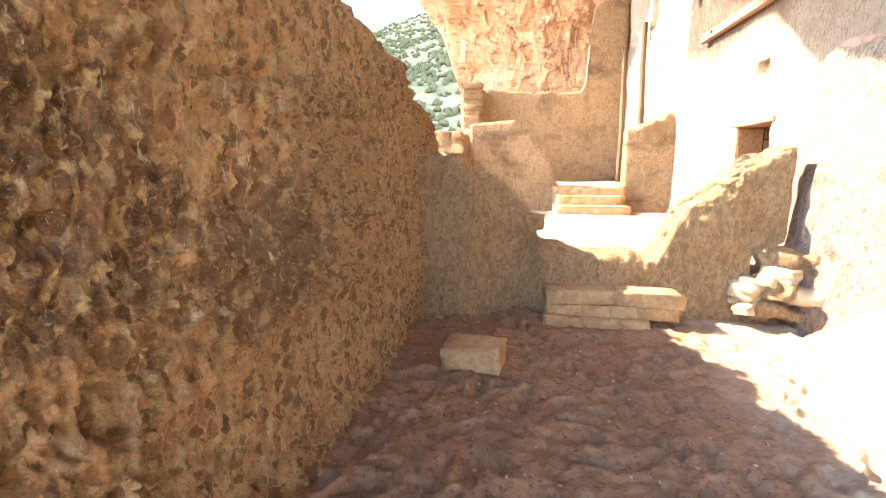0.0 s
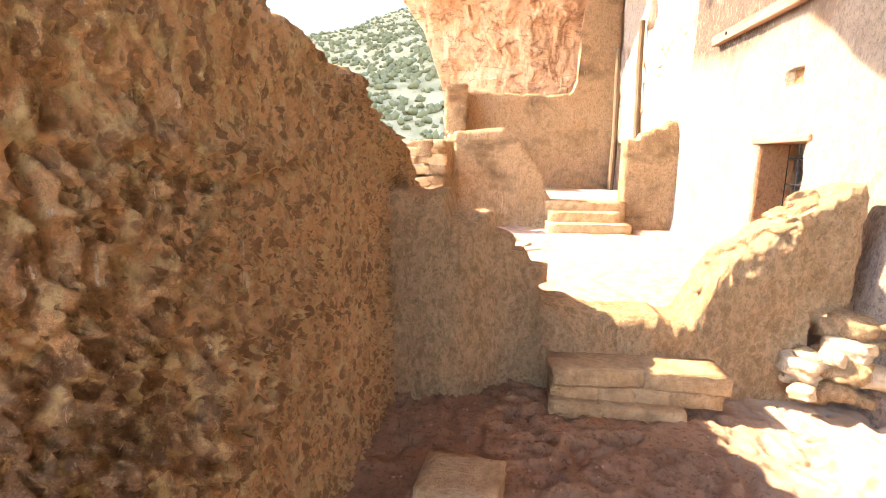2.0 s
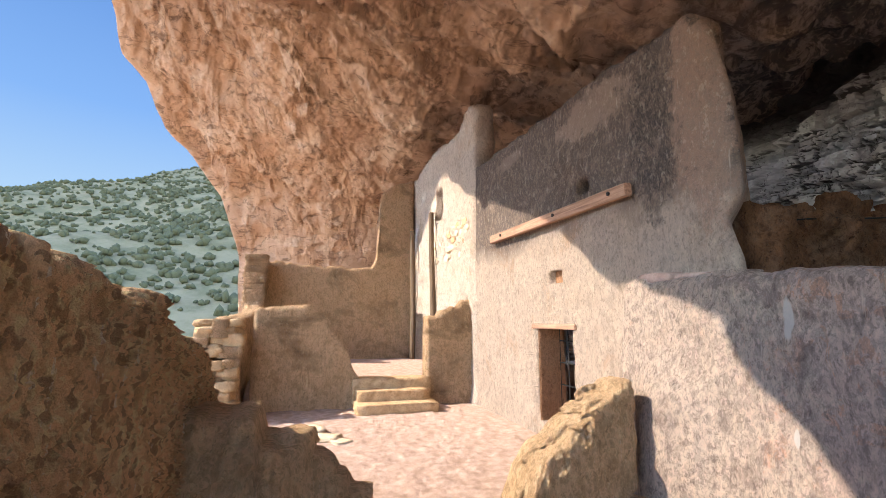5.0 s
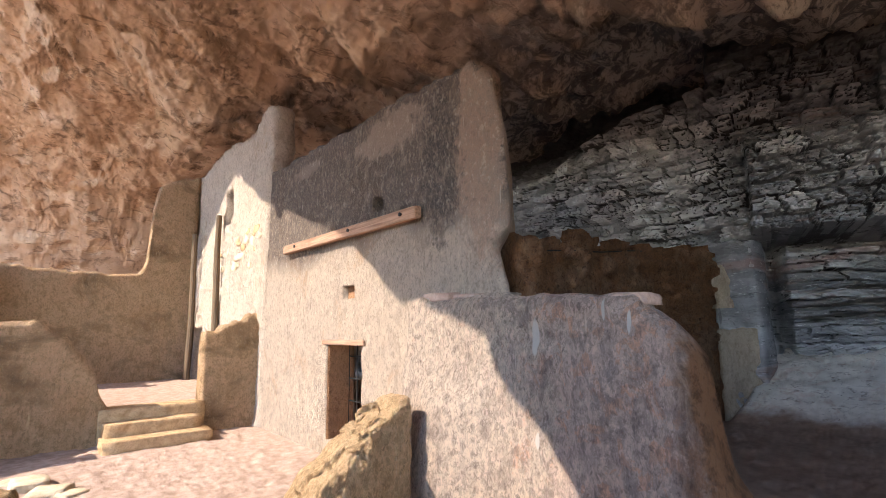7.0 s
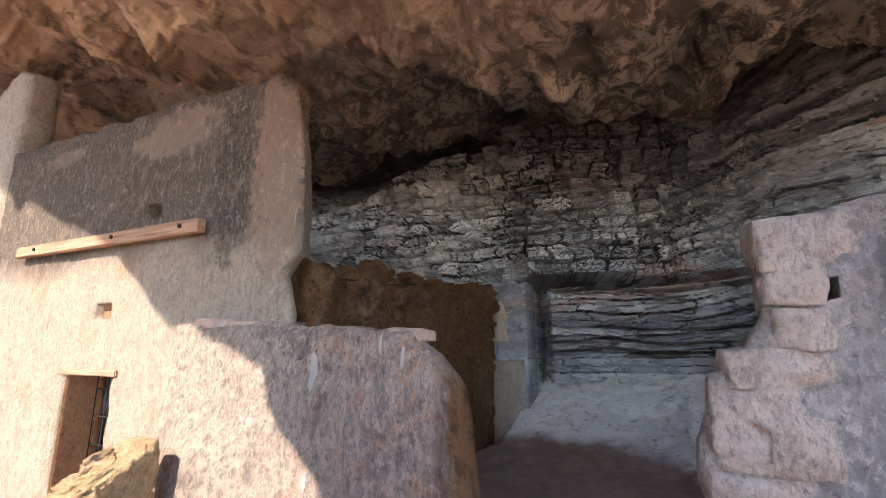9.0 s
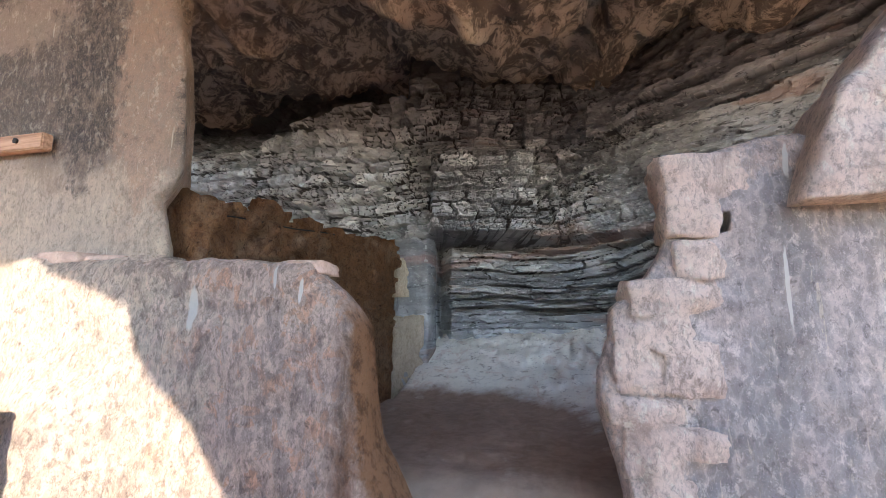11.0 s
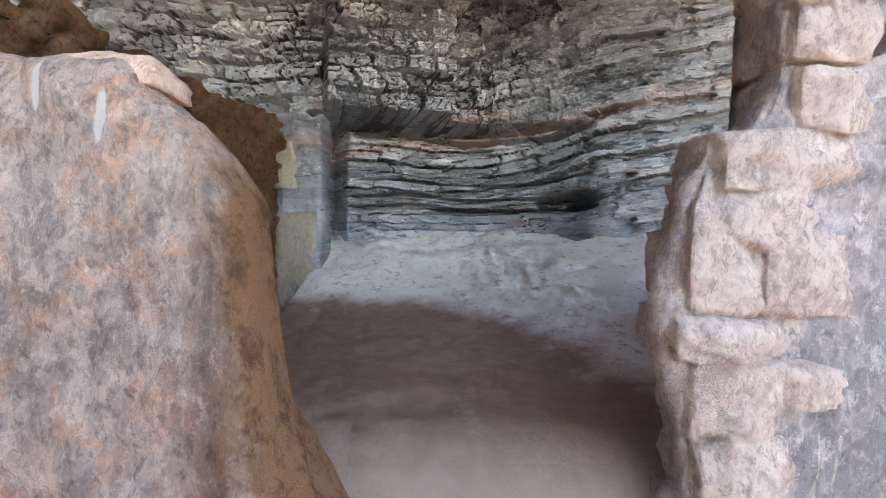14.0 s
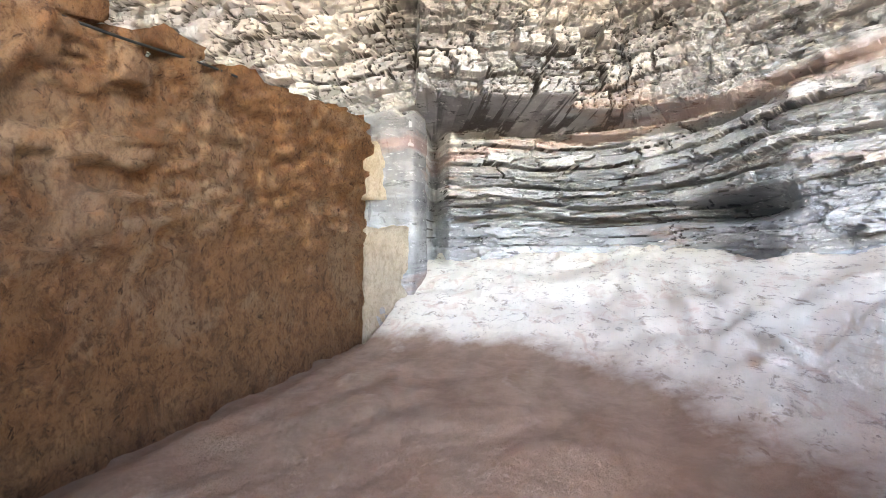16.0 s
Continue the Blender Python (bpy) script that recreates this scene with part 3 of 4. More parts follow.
BZ = np.array([5.4, 5.4, 5.5, 5.6, 5.6, 5.7, 5.7, 5.7, 5.7, 5.7, 5.7, 5.7, 5.8, 5.9, 6, 6, 6, 6, 5.8, 5.6, 5.2, 4.8, 4, 2.4, -1])
ry = np.concatenate([np.linspace(-9, -1, 40), np.linspace(-1, 22.2, 520)[1:]])
tt = np.concatenate([np.linspace(-1, 0, 50)[:-1], np.linspace(0, 1, 240), np.linspace(1, 2, 120)[1:]])
Y, S = [g.ravel() for g in np.meshgrid(ry, tt, indexing="ij")]
lx, lz, cz, bz = [np.interp(Y, RY, q) for q in (LX, LZ, CZ, BZ)]
k = np.clip(S, 0, 1)
X = lx + (2.7 - lx) * k
Z = lz + (cz - lz) * (1 - (1 - k) ** 1.35)
k2 = np.clip(S - 1, 0, 1)
X, Z = X + 7.3 * k2, Z + (bz - cz) * smooth(0, 1, k2)
k3 = np.clip(-S, 0, 1)
X, Z = X + 0.4 * np.sin(k3 * 3.1) * -1 + k3 ** 2 * 5, Z + 16 * k3
Q = np.stack([X, Y, Z], -1)


def ledges(p, steps, seed):
    """Broken rock: noise cut into steps with steep risers."""
    h = ridged(p, 4, 0.5, seed) * steps
    f = np.floor(h)
    return (f + smooth(0.55, 1.0, h - f)) / steps


strata = np.stack([Q[:, 0] * 0.35 + Q[:, 1] * 0.16, Q[:, 1] * 0.75 - Q[:, 0] * 0.35 + Q[:, 2] * 0.45, Q[:, 2] * 1.0 + Q[:, 1] * 0.35], -1)
D = 0.34 * fbm(Q * 0.5, 3, 0.5, 21) + 0.60 - 0.22 * ledges(strata * 0.8, 3.0, 22) - 0.10 * ledges(strata * 2.6 + 5, 3.0, 23) - 0.05 * ridged(Q * np.array([3.5, 2.3, 3.0]), 4, 0.55, 26)
D = D + 0.9 * np.exp(-(((Y - 16.0) / 0.9) ** 2 + ((X + 2.6) / 0.8) ** 2))
edge = smooth(0.0, 0.10, np.abs(S)) * 0.8 + 0.2
Z = Z + D * edge * smooth(-0.5, -0.1, S + 0.4) - 0.05
Y2 = Y + 0.22 * fbm(Q * 0.7 + 40, 4, 0.5, 24)
X = X + 0.2 * edge * fbm(Q * 0.8 + 80, 4, 0.5, 25)
tagged(sheet("cliff_overhang", np.stack([X, Y2, Z], -1), len(ry), len(tt), M_CLIFF, flip=True), "orange rock overhang of a cliff, blackened by smoke inside", kind="structure")

# ---- the bedded rock at the back of the cave ----
plan = np.array([(7.1, 22.0), (7.0, 14), (7.1, 9), (7.15, 5), (7.25, 3.3), (7.7, 2.0), (7.9, 1.2), (7.55, 0.2), (7.0, -0.7), (6.3, -2.2), (5.2, -3.1), (3.2, -3.5)])
arc = np.concatenate([[0], np.cumsum(np.linalg.norm(np.diff(plan, axis=0), axis=1))])
near_s = arc[2]
ss = np.concatenate([np.linspace(0, near_s, 60)[:-1], np.linspace(near_s, arc[-1], 1050)])
zz = np.linspace(0.8, 6.4, 420)
S2, Z2 = [g.ravel() for g in np.meshgrid(ss, zz, indexing="ij")]
bx, by = np.interp(S2, arc, plan[:, 0]), np.interp(S2, arc, plan[:, 1])
ds = 0.3
tx, ty = np.interp(S2 + ds, arc, plan[:, 0]) - np.interp(S2 - ds, arc, plan[:, 0]), np.interp(S2 + ds, arc, plan[:, 1]) - np.interp(S2 - ds, arc, plan[:, 1])
tl = np.hypot(tx, ty)
ox, oy = -ty / tl, tx / tl          # away from the cave's middle
warp = 0.10 * fbm(np.stack([S2 * 0.5, Z2 * 0.5, S2 * 0], -1), 3, 0.5, 31)
dip = 0.13 * np.maximum(S2 - arc[6], 0)
beds = Z2 + warp - dip


def block_noise(bed, along, seed, mean_w):
    """Rock split into beds and, in each bed, into blocks that stand out by chance."""
    bed = bed + 0.55 * vnoise(np.stack([bed * 0.42, along * 0.22, bed * 0], -1), seed)
    along = along + 0.12 * vnoise(np.stack([bed * 1.7, along * 2.0, bed * 0], -1), seed + 9) + 0.018 * vnoise(np.stack([bed * 9, along * 16, bed * 0], -1), seed + 11)
    bed = bed + 0.10 * vnoise(np.stack([bed * 2.0, along * 8, bed * 0], -1), seed + 12)
    i = np.floor(bed)
    f = bed - i
    shift = hash3(i, i * 0, i * 0, seed) * 7
    w = mean_w * (0.6 + 0.9 * hash3(i, i * 0 + 1, i * 0, seed))
    j = np.floor(along / w + shift)
    g = along / w + shift - j
    gap = np.minimum(f, 1 - f) * 0.2 if mean_w > 0.6 else np.minimum(np.minimum(g, 1 - g) * w, np.minimum(f, 1 - f) * 0.2)
    return hash3(i, j, i * 0, seed + 3), gap, hash3(i, j * 0, i * 0, seed + 5)


blocky = smooth(arc[7] + 1.2, arc[6] - 0.4, S2) * smooth(3.0, 3.1, Z2)
h1, f1, _ = block_noise(beds * 4.6, S2, 1, 0.36)
h2, f2, _ = block_noise(beds * 13, S2, 2, 0.16)
h3, f3, g3 = block_noise(beds * 9.5, S2, 4, 0.55)
off = blocky * (0.20 * h1 + 0.045 * h2 - 0.11 * (f1 < 0.017) - 0.04 * (f2 < 0.008)) + (1 - blocky) * (0.26 * g3 + 0.16 * h3 * h3 + 0.06 * h2 - 0.08 * (f3 < 0.011) * (h2 > 0.4) * smooth(-1.0, 0.8, by))
under = smooth(arc[4] + 0.02, arc[4] + 0.1, S2) * (1 - smooth(arc[6] + 0.3, arc[7] + 0.6, S2))
off = off - 0.75 * under * (1 - smooth(3.04, 3.12, Z2)) + 0.5 * under * smooth(3.06, 3.12, Z2) * (1 - smooth(4.3, 4.6, Z2)) * (by > 1.7 + 0.12 * h1)
off = off - 0.6 * np.exp(-((S2 - arc[4] - 0.20) / 0.15) ** 4) * (1 - smooth(3.05, 3.12, Z2))
hollow = np.exp(-(((by - 0.24) / 0.42) ** 2 + ((Z2 - 2.06) / 0.15) ** 2) ** 2)
along_bed = Z2 + 0.05 * vnoise(np.stack([S2 * 1.3, S2 * 0, S2 * 0], -1), 36)
for zg, hw, dp in ((1.98, 0.035, 0.3), (2.14, 0.03, 0.26), (2.36, 0.022, 0.18), (2.95, 0.05, 0.25)):
    off = off - dp * np.exp(-((along_bed - zg) / hw) ** 4) * smooth(-0.25, 0.1, by) * (1 - smooth(2.7, 2.9, by))
off = off - 0.7 * hollow
pillar = smooth(arc[4] - 0.72, arc[4] - 0.62, S2) * (1 - smooth(arc[4] - 0.06, arc[4] + 0.0, S2)) * (1 - smooth(3.0, 3.15, Z2))
off = off * (1 - 0.75 * pillar) + 0.12 * pillar * smooth(0, 1, 3.2 - Z2)
deep = smooth(5.0, 5.25, Z2 + 0.35 * np.sin(by * 0.9 + 1.0)) * smooth(3.5, 4.0, by)
off = off - 1.2 * deep
off = off + 0.10 * fbm(np.stack([S2 * 0.9, Z2 * 0.9, S2 * 0], -1), 4, 0.5, 33) + 0.015 * fbm(np.stack([S2 * 11, Z2 * 11, S2 * 0], -1), 3, 0.6, 34)
CB = np.stack([bx - ox * off, by - oy * off, Z2], -1)
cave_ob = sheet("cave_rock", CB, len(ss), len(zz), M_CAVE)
# where cracks get that dark colour, as their grooves alone shade too little
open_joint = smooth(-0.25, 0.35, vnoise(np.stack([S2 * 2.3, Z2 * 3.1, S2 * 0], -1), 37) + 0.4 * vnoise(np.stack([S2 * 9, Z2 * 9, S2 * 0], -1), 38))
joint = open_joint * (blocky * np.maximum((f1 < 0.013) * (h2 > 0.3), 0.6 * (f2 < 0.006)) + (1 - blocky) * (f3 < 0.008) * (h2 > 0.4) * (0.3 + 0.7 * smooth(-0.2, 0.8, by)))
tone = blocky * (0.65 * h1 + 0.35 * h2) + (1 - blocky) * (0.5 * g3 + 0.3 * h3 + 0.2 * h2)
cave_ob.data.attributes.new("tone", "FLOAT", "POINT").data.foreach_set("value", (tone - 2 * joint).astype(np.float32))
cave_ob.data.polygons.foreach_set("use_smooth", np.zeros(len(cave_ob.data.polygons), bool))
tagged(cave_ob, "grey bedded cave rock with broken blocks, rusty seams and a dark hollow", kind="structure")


# ---- walls of the ruin ----
def gouges(u, z):
    """Rough hand-laid mud: upright gouges, pits and a crack line."""
    bent = u + 0.03 * vnoise(np.stack([u * 3, u * 0, z * 5], -1), 40)
    p = np.stack([bent * 42, u * 0, z * 15], -1)
    g = 0.030 * ridged(p, 3, 0.55, 41) + 0.016 * fbm(np.stack([u * 70, u * 0, z * 52], -1), 2, 0.6, 42)
    strength = 0.55 + 0.75 * smooth(-0.4, 0.5, vnoise(np.stack([u * 1.6, u * 0 + 2, z * 2.2], -1), 44))
    pit = smooth(0.35, 0.62, vnoise(np.stack([u * 15, u * 0 + 4, z * 8], -1), 43))
    crack = np.exp(-((z - 1.50 - 0.04 * np.sin(u * 5)) / 0.02) ** 2) * smooth(1.0, 1.3, u) * (1 - smooth(2.6, 2.8, u))
    return -(g * strength + 0.02) + 0.038 * pit + 0.03 * crack


def minus_gouges(u, z):
    return -gouges(u, z)


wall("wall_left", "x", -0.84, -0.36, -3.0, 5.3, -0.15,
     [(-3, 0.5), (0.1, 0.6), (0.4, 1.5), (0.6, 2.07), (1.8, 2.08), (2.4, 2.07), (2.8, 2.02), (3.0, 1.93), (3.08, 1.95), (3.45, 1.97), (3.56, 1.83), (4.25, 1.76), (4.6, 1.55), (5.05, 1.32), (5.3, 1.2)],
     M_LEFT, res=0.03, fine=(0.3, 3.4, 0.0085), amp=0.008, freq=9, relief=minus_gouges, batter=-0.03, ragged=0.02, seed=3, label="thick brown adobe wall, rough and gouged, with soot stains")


def pitted(u, z):
    p = np.stack([u * 24, u * 0, z * 24], -1)
    corner = -0.26 * smooth(0.05, -0.42, u) ** 2
    return corner + 0.09 * smooth(1.70, 1.76, u) * smooth(0.55, 0.68, z) - (0.024 * ridged(p, 3, 0.55, 45) * (1 - 0.6 * smooth(0.1, 0.5, u))) - 0.01


wall("wall_low", "y", 4.10, 0.42, -0.86, 2.12, -0.15,
     [(-0.86, 1.36), (-0.5, 1.33), (-0.46, 1.17), (-0.25, 1.15), (-0.2, 1.04), (-0.1, 0.94), (0.1, 0.82), (0.15, 0.62), (0.3, 0.58), (0.5, 0.53), (1.1, 0.53),
      (1.16, 0.64), (1.24, 0.84), (1.35, 0.95), (1.6, 1.14), (1.85, 1.31), (2.0, 1.41), (2.12, 1.39)],
     M_LOW, res=0.016, amp=0.012, freq=8, holes=[(-0.06, 0.2, 0.0, 0.12)],
     ends=([(0, 0), (2, 0)], [(0, -0.1), (0.4, -0.3), (0.56, -0.3), (0.66, 0.0), (1.4, 0.0)]), relief=pitted, ragged=0.025, seed=7, label="low broken adobe wall with a worn sill in the middle")
wall("wall_facade", "x", 2.68, 0.42, 3.66, 9.15, 0.0,
     [(3.66, 4.28), (3.9, 4.36), (4.05, 4.42), (5.0, 4.5), (6.6, 4.56), (9.15, 4.7)], M_TOWER, res=0.04, amp=0.010, freq=5, zc=3.7, ragged=0.03, seed=9,
     skew=0.24, holes=[(5.94, 6.82, 0.6, 1.76), (6.12, 6.42, 2.31, 2.47), (5.5, 5.75, 3.27, 3.44)],
     ends=([(0, 0.06), (2.3, 0.06), (2.6, 0.16), (2.8, 0.0), (3.67, 0.05), (4.13, 0.15), (4.38, 0.28)], [(0, 0), (5, 0)]),
     label="tall plastered facade with a doorway, sooty and shade-toned above")
wall("wall_facade_far", "x", 2.66, 0.45, 9.13, 14.6, 0.3,
     [(9.13, 5.95), (9.35, 6.05), (9.6, 6.0), (10.2, 5.75), (12.2, 6.0), (13, 5.9), (14.6, 5.9)], M_FACADE, res=0.05, amp=0.025, freq=5, ragged=0.08, seed=10,
     holes=[(12.95, 13.65, 0.85, 2.08), (11.2, 11.8, 4.2, 5.0)],
     label="pale plastered upper storey wall with exposed stones")
def foot(u, z):
    """The wall's spreading foot beside the low wall."""
    return -0.19 * np.exp(-((u - 4.15) / 0.4) ** 2) * (1 - smooth(1.15, 1.7, z))


wall("wall_front_right", "x", 2.30, 0.46, 2.12, 4.78, -0.1,
     [(2.12, 1.75), (2.2, 1.88), (2.3, 1.96), (2.45, 2.06), (2.5, 2.13), (3.0, 2.15), (3.9, 2.19), (4.4, 2.2), (4.6, 2.28), (4.78, 2.2)], M_PW, res=0.018, amp=0.012, freq=8, ragged=0.012, seed=12, batter=0.075, skew=0.0, relief=foot,
     ends=([(0.4, -0.34), (0.8, -0.22), (1.2, 0.0), (1.4, 0.03), (1.8, 0.07), (2.1, 0.1)], [(0, 0), (2.0, 0), (2.25, -0.05)]),
     label="thick pinkish plastered wall with dark streaks and a rounded end")
wall("wall_right_broken", "x", 2.74, 0.45, -0.7, 0.98, -0.1,
     [(-0.7, 2.75), (0.0, 2.72), (0.3, 2.69), (0.5, 2.64), (0.62, 2.55), (0.78, 2.4), (0.98, 1.9)], M_RP, res=0.018, skew2=-0.38, amp=0.014, freq=7, ragged=0.015, seed=14,
     ends=([(0, 0), (3, 0)], [(0.7, 0.0), (0.9, -0.06), (1.1, -0.02), (1.38, 0.06), (1.55, 0.05), (1.7, -0.01), (1.85, -0.02), (1.95, -0.14), (2.18, -0.28), (2.28, -0.22), (2.4, -0.22), (2.7, -0.3)]),
     holes=[(0.38, 0.44, 2.30, 2.40)], label="broken wall end of pink-grey plastered stones")
def cobbled(u, z):
    """Round stones showing through worn mud in the upper half."""
    n = vnoise(np.stack([u * 5.5, u * 0, z * 8], -1), 47)
    m = vnoise(np.stack([u * 11, u * 0, z * 15], -1), 48)
    return -(0.085 * smooth(0.0, 0.3, n) + 0.055 * smooth(0.05, 0.3, m)) * (0.25 + 0.75 * smooth(1.5, 1.9, z))


wall("wall_cave_cross", "y", 3.74, 0.40, 2.95, 7.15, 0.5,
     [(2.95, 2.75), (3.9, 2.66), (4.7, 2.69), (4.9, 2.78), (5.1, 2.84), (5.3, 2.8), (5.6, 2.82), (6.1, 2.86), (6.75, 2.97), (7.15, 3.0)], M_CW, res=0.022, amp=0.022, freq=6, ragged=0.05, seed=16, relief=cobbled,
     label="brown mud and stone cross wall running back to the rock")
wall("wall_court_front", "y", 9.40, 0.35, -1.05, 0.66, 0.2,
     [(-1.05, 2.05), (-0.7, 2.1), (-0.18, 2.11), (-0.05, 1.97), (0.15, 1.88), (0.3, 1.66), (0.48, 1.43), (0.54, 1.09), (0.66, 0.9)], M_BACK, res=0.035, amp=0.012, freq=5, seed=18,
     label="tan adobe wall with a broken sloping edge beside the steps")
wall("wall_court_wing", "y", 9.36, 0.40, 1.84, 2.84, 0.2,
     [(1.84, 1.93), (2.05, 1.95), (2.1, 2.06), (2.3, 2.1), (2.4, 2.14), (2.55, 2.2), (2.7, 2.26)], M_BACK, res=0.03, amp=0.012, freq=5, seed=20, batter=0.03,
     label="short tan adobe wing wall standing against the facade")
wall("wall_back", "y", 14.0, 0.4, -1.5, 2.64, 0.4,
     [(-1.5, 3.44), (0.36, 3.28), (1.4, 3.3), (1.55, 3.42), (1.66, 3.9), (1.62, 4.3), (1.7, 5.2), (1.75, 5.45), (2.1, 5.7), (2.75, 5.9)], M_BACK, res=0.06, amp=0.02, freq=3, seed=22,
     label="high tan back wall stepping up to the cliff")
wall("wall_west", "x", -1.15, -0.5, 8.75, 14.2, -0.6,
     [(8.75, 1.0), (9.0, 1.55), (9.4, 1.9), (10.5, 1.95), (12.8, 2.05), (13.3, 2.4), (13.5, 3.4), (14.2, 3.5)], M_BACK, res=0.05, amp=0.02, freq=4, seed=24, batter=-0.02,
     label="pale outer wall of the court, broken at its end")
wall("wall_behind", "y", -3.4, -0.3, -1.2, 3.2, -0.2, [(-1.2, 0.5), (3.2, 0.6)], M_LOW, res=0.2, amp=0.02, freq=3, seed=26, label="plain adobe wall closing the room")
wall("wall_right_upper", "x", 2.52, 0.5, -0.7, 0.10, 2.32,
     [(-0.7, 3.35), (-0.4, 3.3), (-0.1, 2.95), (0.02, 2.85), (0.10, 2.6)], M_RP_STONE, res=0.03, amp=0.03, freq=4, ragged=0.03, seed=28,
     ends=([(2, 0), (4, 0)], [(2.3, 0.05), (2.4, 0.02), (2.6, -0.05), (3, -0.1)]), label="projecting pink stone block above the broken wall")
WALLS = {o.name: o for o in scene.objects if o.name.startswith("wall_")}
tagged(wall("wall_rock_pier", "x", 6.885, 0.5, 3.20, 3.76, 0.6, [(3.20, 3.02), (3.76, 3.06)], M_CAVE, res=0.012, amp=0.035, freq=6, seed=32), "pier of grey bedded rock")
pier = scene.objects["wall_rock_pier"]
pv = np.empty(len(pier.data.vertices) * 3, np.float32)
pier.data.vertices.foreach_get("co", pv)
pv = pv.reshape(-1, 3).astype(float)
ph, _, _ = block_noise(pv[:, 2] * 6.5, pv[:, 1], 6, 0.22)
pier.data.attributes.new("tone", "FLOAT", "POINT").data.foreach_set("value", (0.10 + 0.35 * ph).astype(np.float32))
tagged(wall("wall_plaster_pier", "x", 6.83, 0.3, 3.26, 3.76, 0.6, [(3.22, 1.86), (3.76, 1.9)], M_PLASTER, res=0.04, amp=0.015, freq=4, seed=30),
       "smooth buff plaster on the rock beside the cross wall")
tagged(wall("wall_plaster_patch", "x", 6.835, 0.3, 3.50, 3.76, 2.15, [(3.50, 2.75), (3.76, 2.8)], M_PLASTER, res=0.04, amp=0.015, freq=4, seed=31), "patch of buff plaster on the rock")


# ---- things ----
def place(ob, x, y, z, rx=0, ry=0, rz=0):
    ob.matrix_basis = pose(x, y, z, rx, ry, rz)
    return ob


def floor_z(x, y):
    return float(ground_height(np.array([float(x)]), np.array([float(y)]))[0])


rnd = random.Random(8)

# loose squared block on the sand
blk = rock("stone_block", (0.37, 0.27, 0.155), M_STONE_TAN, 4, cuts=7, rough=0.06, square=0.93)
place(blk, -0.27, 2.88, -0.01, 3, -2, -8)
tagged(blk, "worn tan stone block lying on the sand", "stone")


def course_stone(parent, a, b, seed, mat, name="stone", square=0.9, rough=0.05, turn=0):
    """One laid stone between the corners a and b."""
    size = [q - p for p, q in zip(a, b)]
    st = rock(name, size, mat, seed, parent, cuts=5, rough=rough, square=square)
    return place(st, (a[0] + b[0]) / 2, (a[1] + b[1]) / 2, a[2], rnd.uniform(-2, 2), rnd.uniform(-2, 2), turn + rnd.uniform(-4, 4))


# stone bench below the sill of the low wall
bench = tagged(new("stone_bench"), "low bench of laid tan stones against the broken wall", "bench")
bench.location = (0, 0, 0)
for k, (x0, x1) in enumerate(((0.20, 0.52), (0.50, 0.80), (0.78, 1.0))):
    course_stone(bench, (x0, 3.71, -0.03), (x1, 4.06, 0.075), 10 + k, M_STONE_TAN)
for k, (x0, x1) in enumerate(((0.21, 0.50), (0.49, 0.72), (0.71, 0.93), (0.92, 1.24))):
    course_stone(bench, (x0, 3.80, 0.05), (x1, 4.10, 0.165), 20 + k, M_STONE_TAN)
for k, (x0, x1) in enumerate(((0.20, 0.78), (0.76, 1.26))):
    course_stone(bench, (x0, 3.78, 0.155), (x1, 4.12, 0.275), 30 + k, M_STONE_TAN, square=0.94)

# two steps up to the landing
first = rock("stone_step", (1.30, 0.52, 0.17), M_STONE_TAN, 41, cuts=7, rough=0.025, square=0.96)
tagged(place(first, 1.22, 8.95, 0.40), "long tan step with a worn lit edge", "step", "steps to the landing")
second = rock("stone_step", (1.18, 0.34, 0.32), M_STONE_TAN, 42, cuts=7, rough=0.02, square=0.96)
tagged(place(second, 1.20, 9.18, 0.42), "long tan step with a worn lit edge", "step", "steps to the landing")
third = rock("stone_sill", (1.34, 0.40, 0.50), M_STONE_TAN, 43, cuts=7, rough=0.02, square=0.96)
tagged(place(third, 1.23, 9.52, 0.40), "thick tan sill between two broken walls", "step")

# the plank on the facade
plank = tagged(new("wooden_beam"), "weathered reddish plank fixed across the facade", "beam")
bm = bmesh.new()
box(bm, (-0.03, -1.70, -0.062), (0.05, 1.70, 0.062), 0.01)
part("plank", bm, M_BEAM, plank)
for y in (-1.45, -0.35, 1.25):
    bm = bmesh.new()
    bmesh.ops.create_cone(bm, cap_ends=True, segments=12, radius1=0.022, radius2=0.018, depth=0.02, matrix=Matrix.Translation((-0.036, y, 0.01)) @ Matrix.Rotation(math.pi / 2, 4, "Y"))
    part("bolt", bm, M_IRON, plank, "rusty iron bolt head")
place(plank, 2.60, 6.45, 3.115, 1.2, 0, 0)


def old_post(name, x, y, z0, z1, r, lean):
    ob = tagged(new(name), "weathered upright wooden post against the facade", "post", "posts of the facade")
    bm = bmesh.new()
    n, m = 10, 9
    rings = []
    for i in range(m):
        f = i / (m - 1)
        rr = r * (1.1 - 0.2 * f)
        rings.append([bm.verts.new((rr * math.cos(a) * (1 + 0.08 * rnd.uniform(-1, 1)) + 0.02 * math.sin(f * 5), rr * math.sin(a), f * (z1 - z0)))
                      for a in [2 * math.pi * k / n for k in range(n)]])
    for p, q in zip(rings, rings[1:]):
        for k in range(n):
            bm.faces.new((p[k], p[(k + 1) % n], q[(k + 1) % n], q[k]))
    bm.faces.new(rings[0][::-1]), bm.faces.new(rings[-1])
    part("shaft", bm, M_POST, ob)
    return place(ob, x, y, z0, lean, 0, 0)


old_post("wooden_post", 2.52, 13.62, 0.85, 4.3, 0.07, 0)
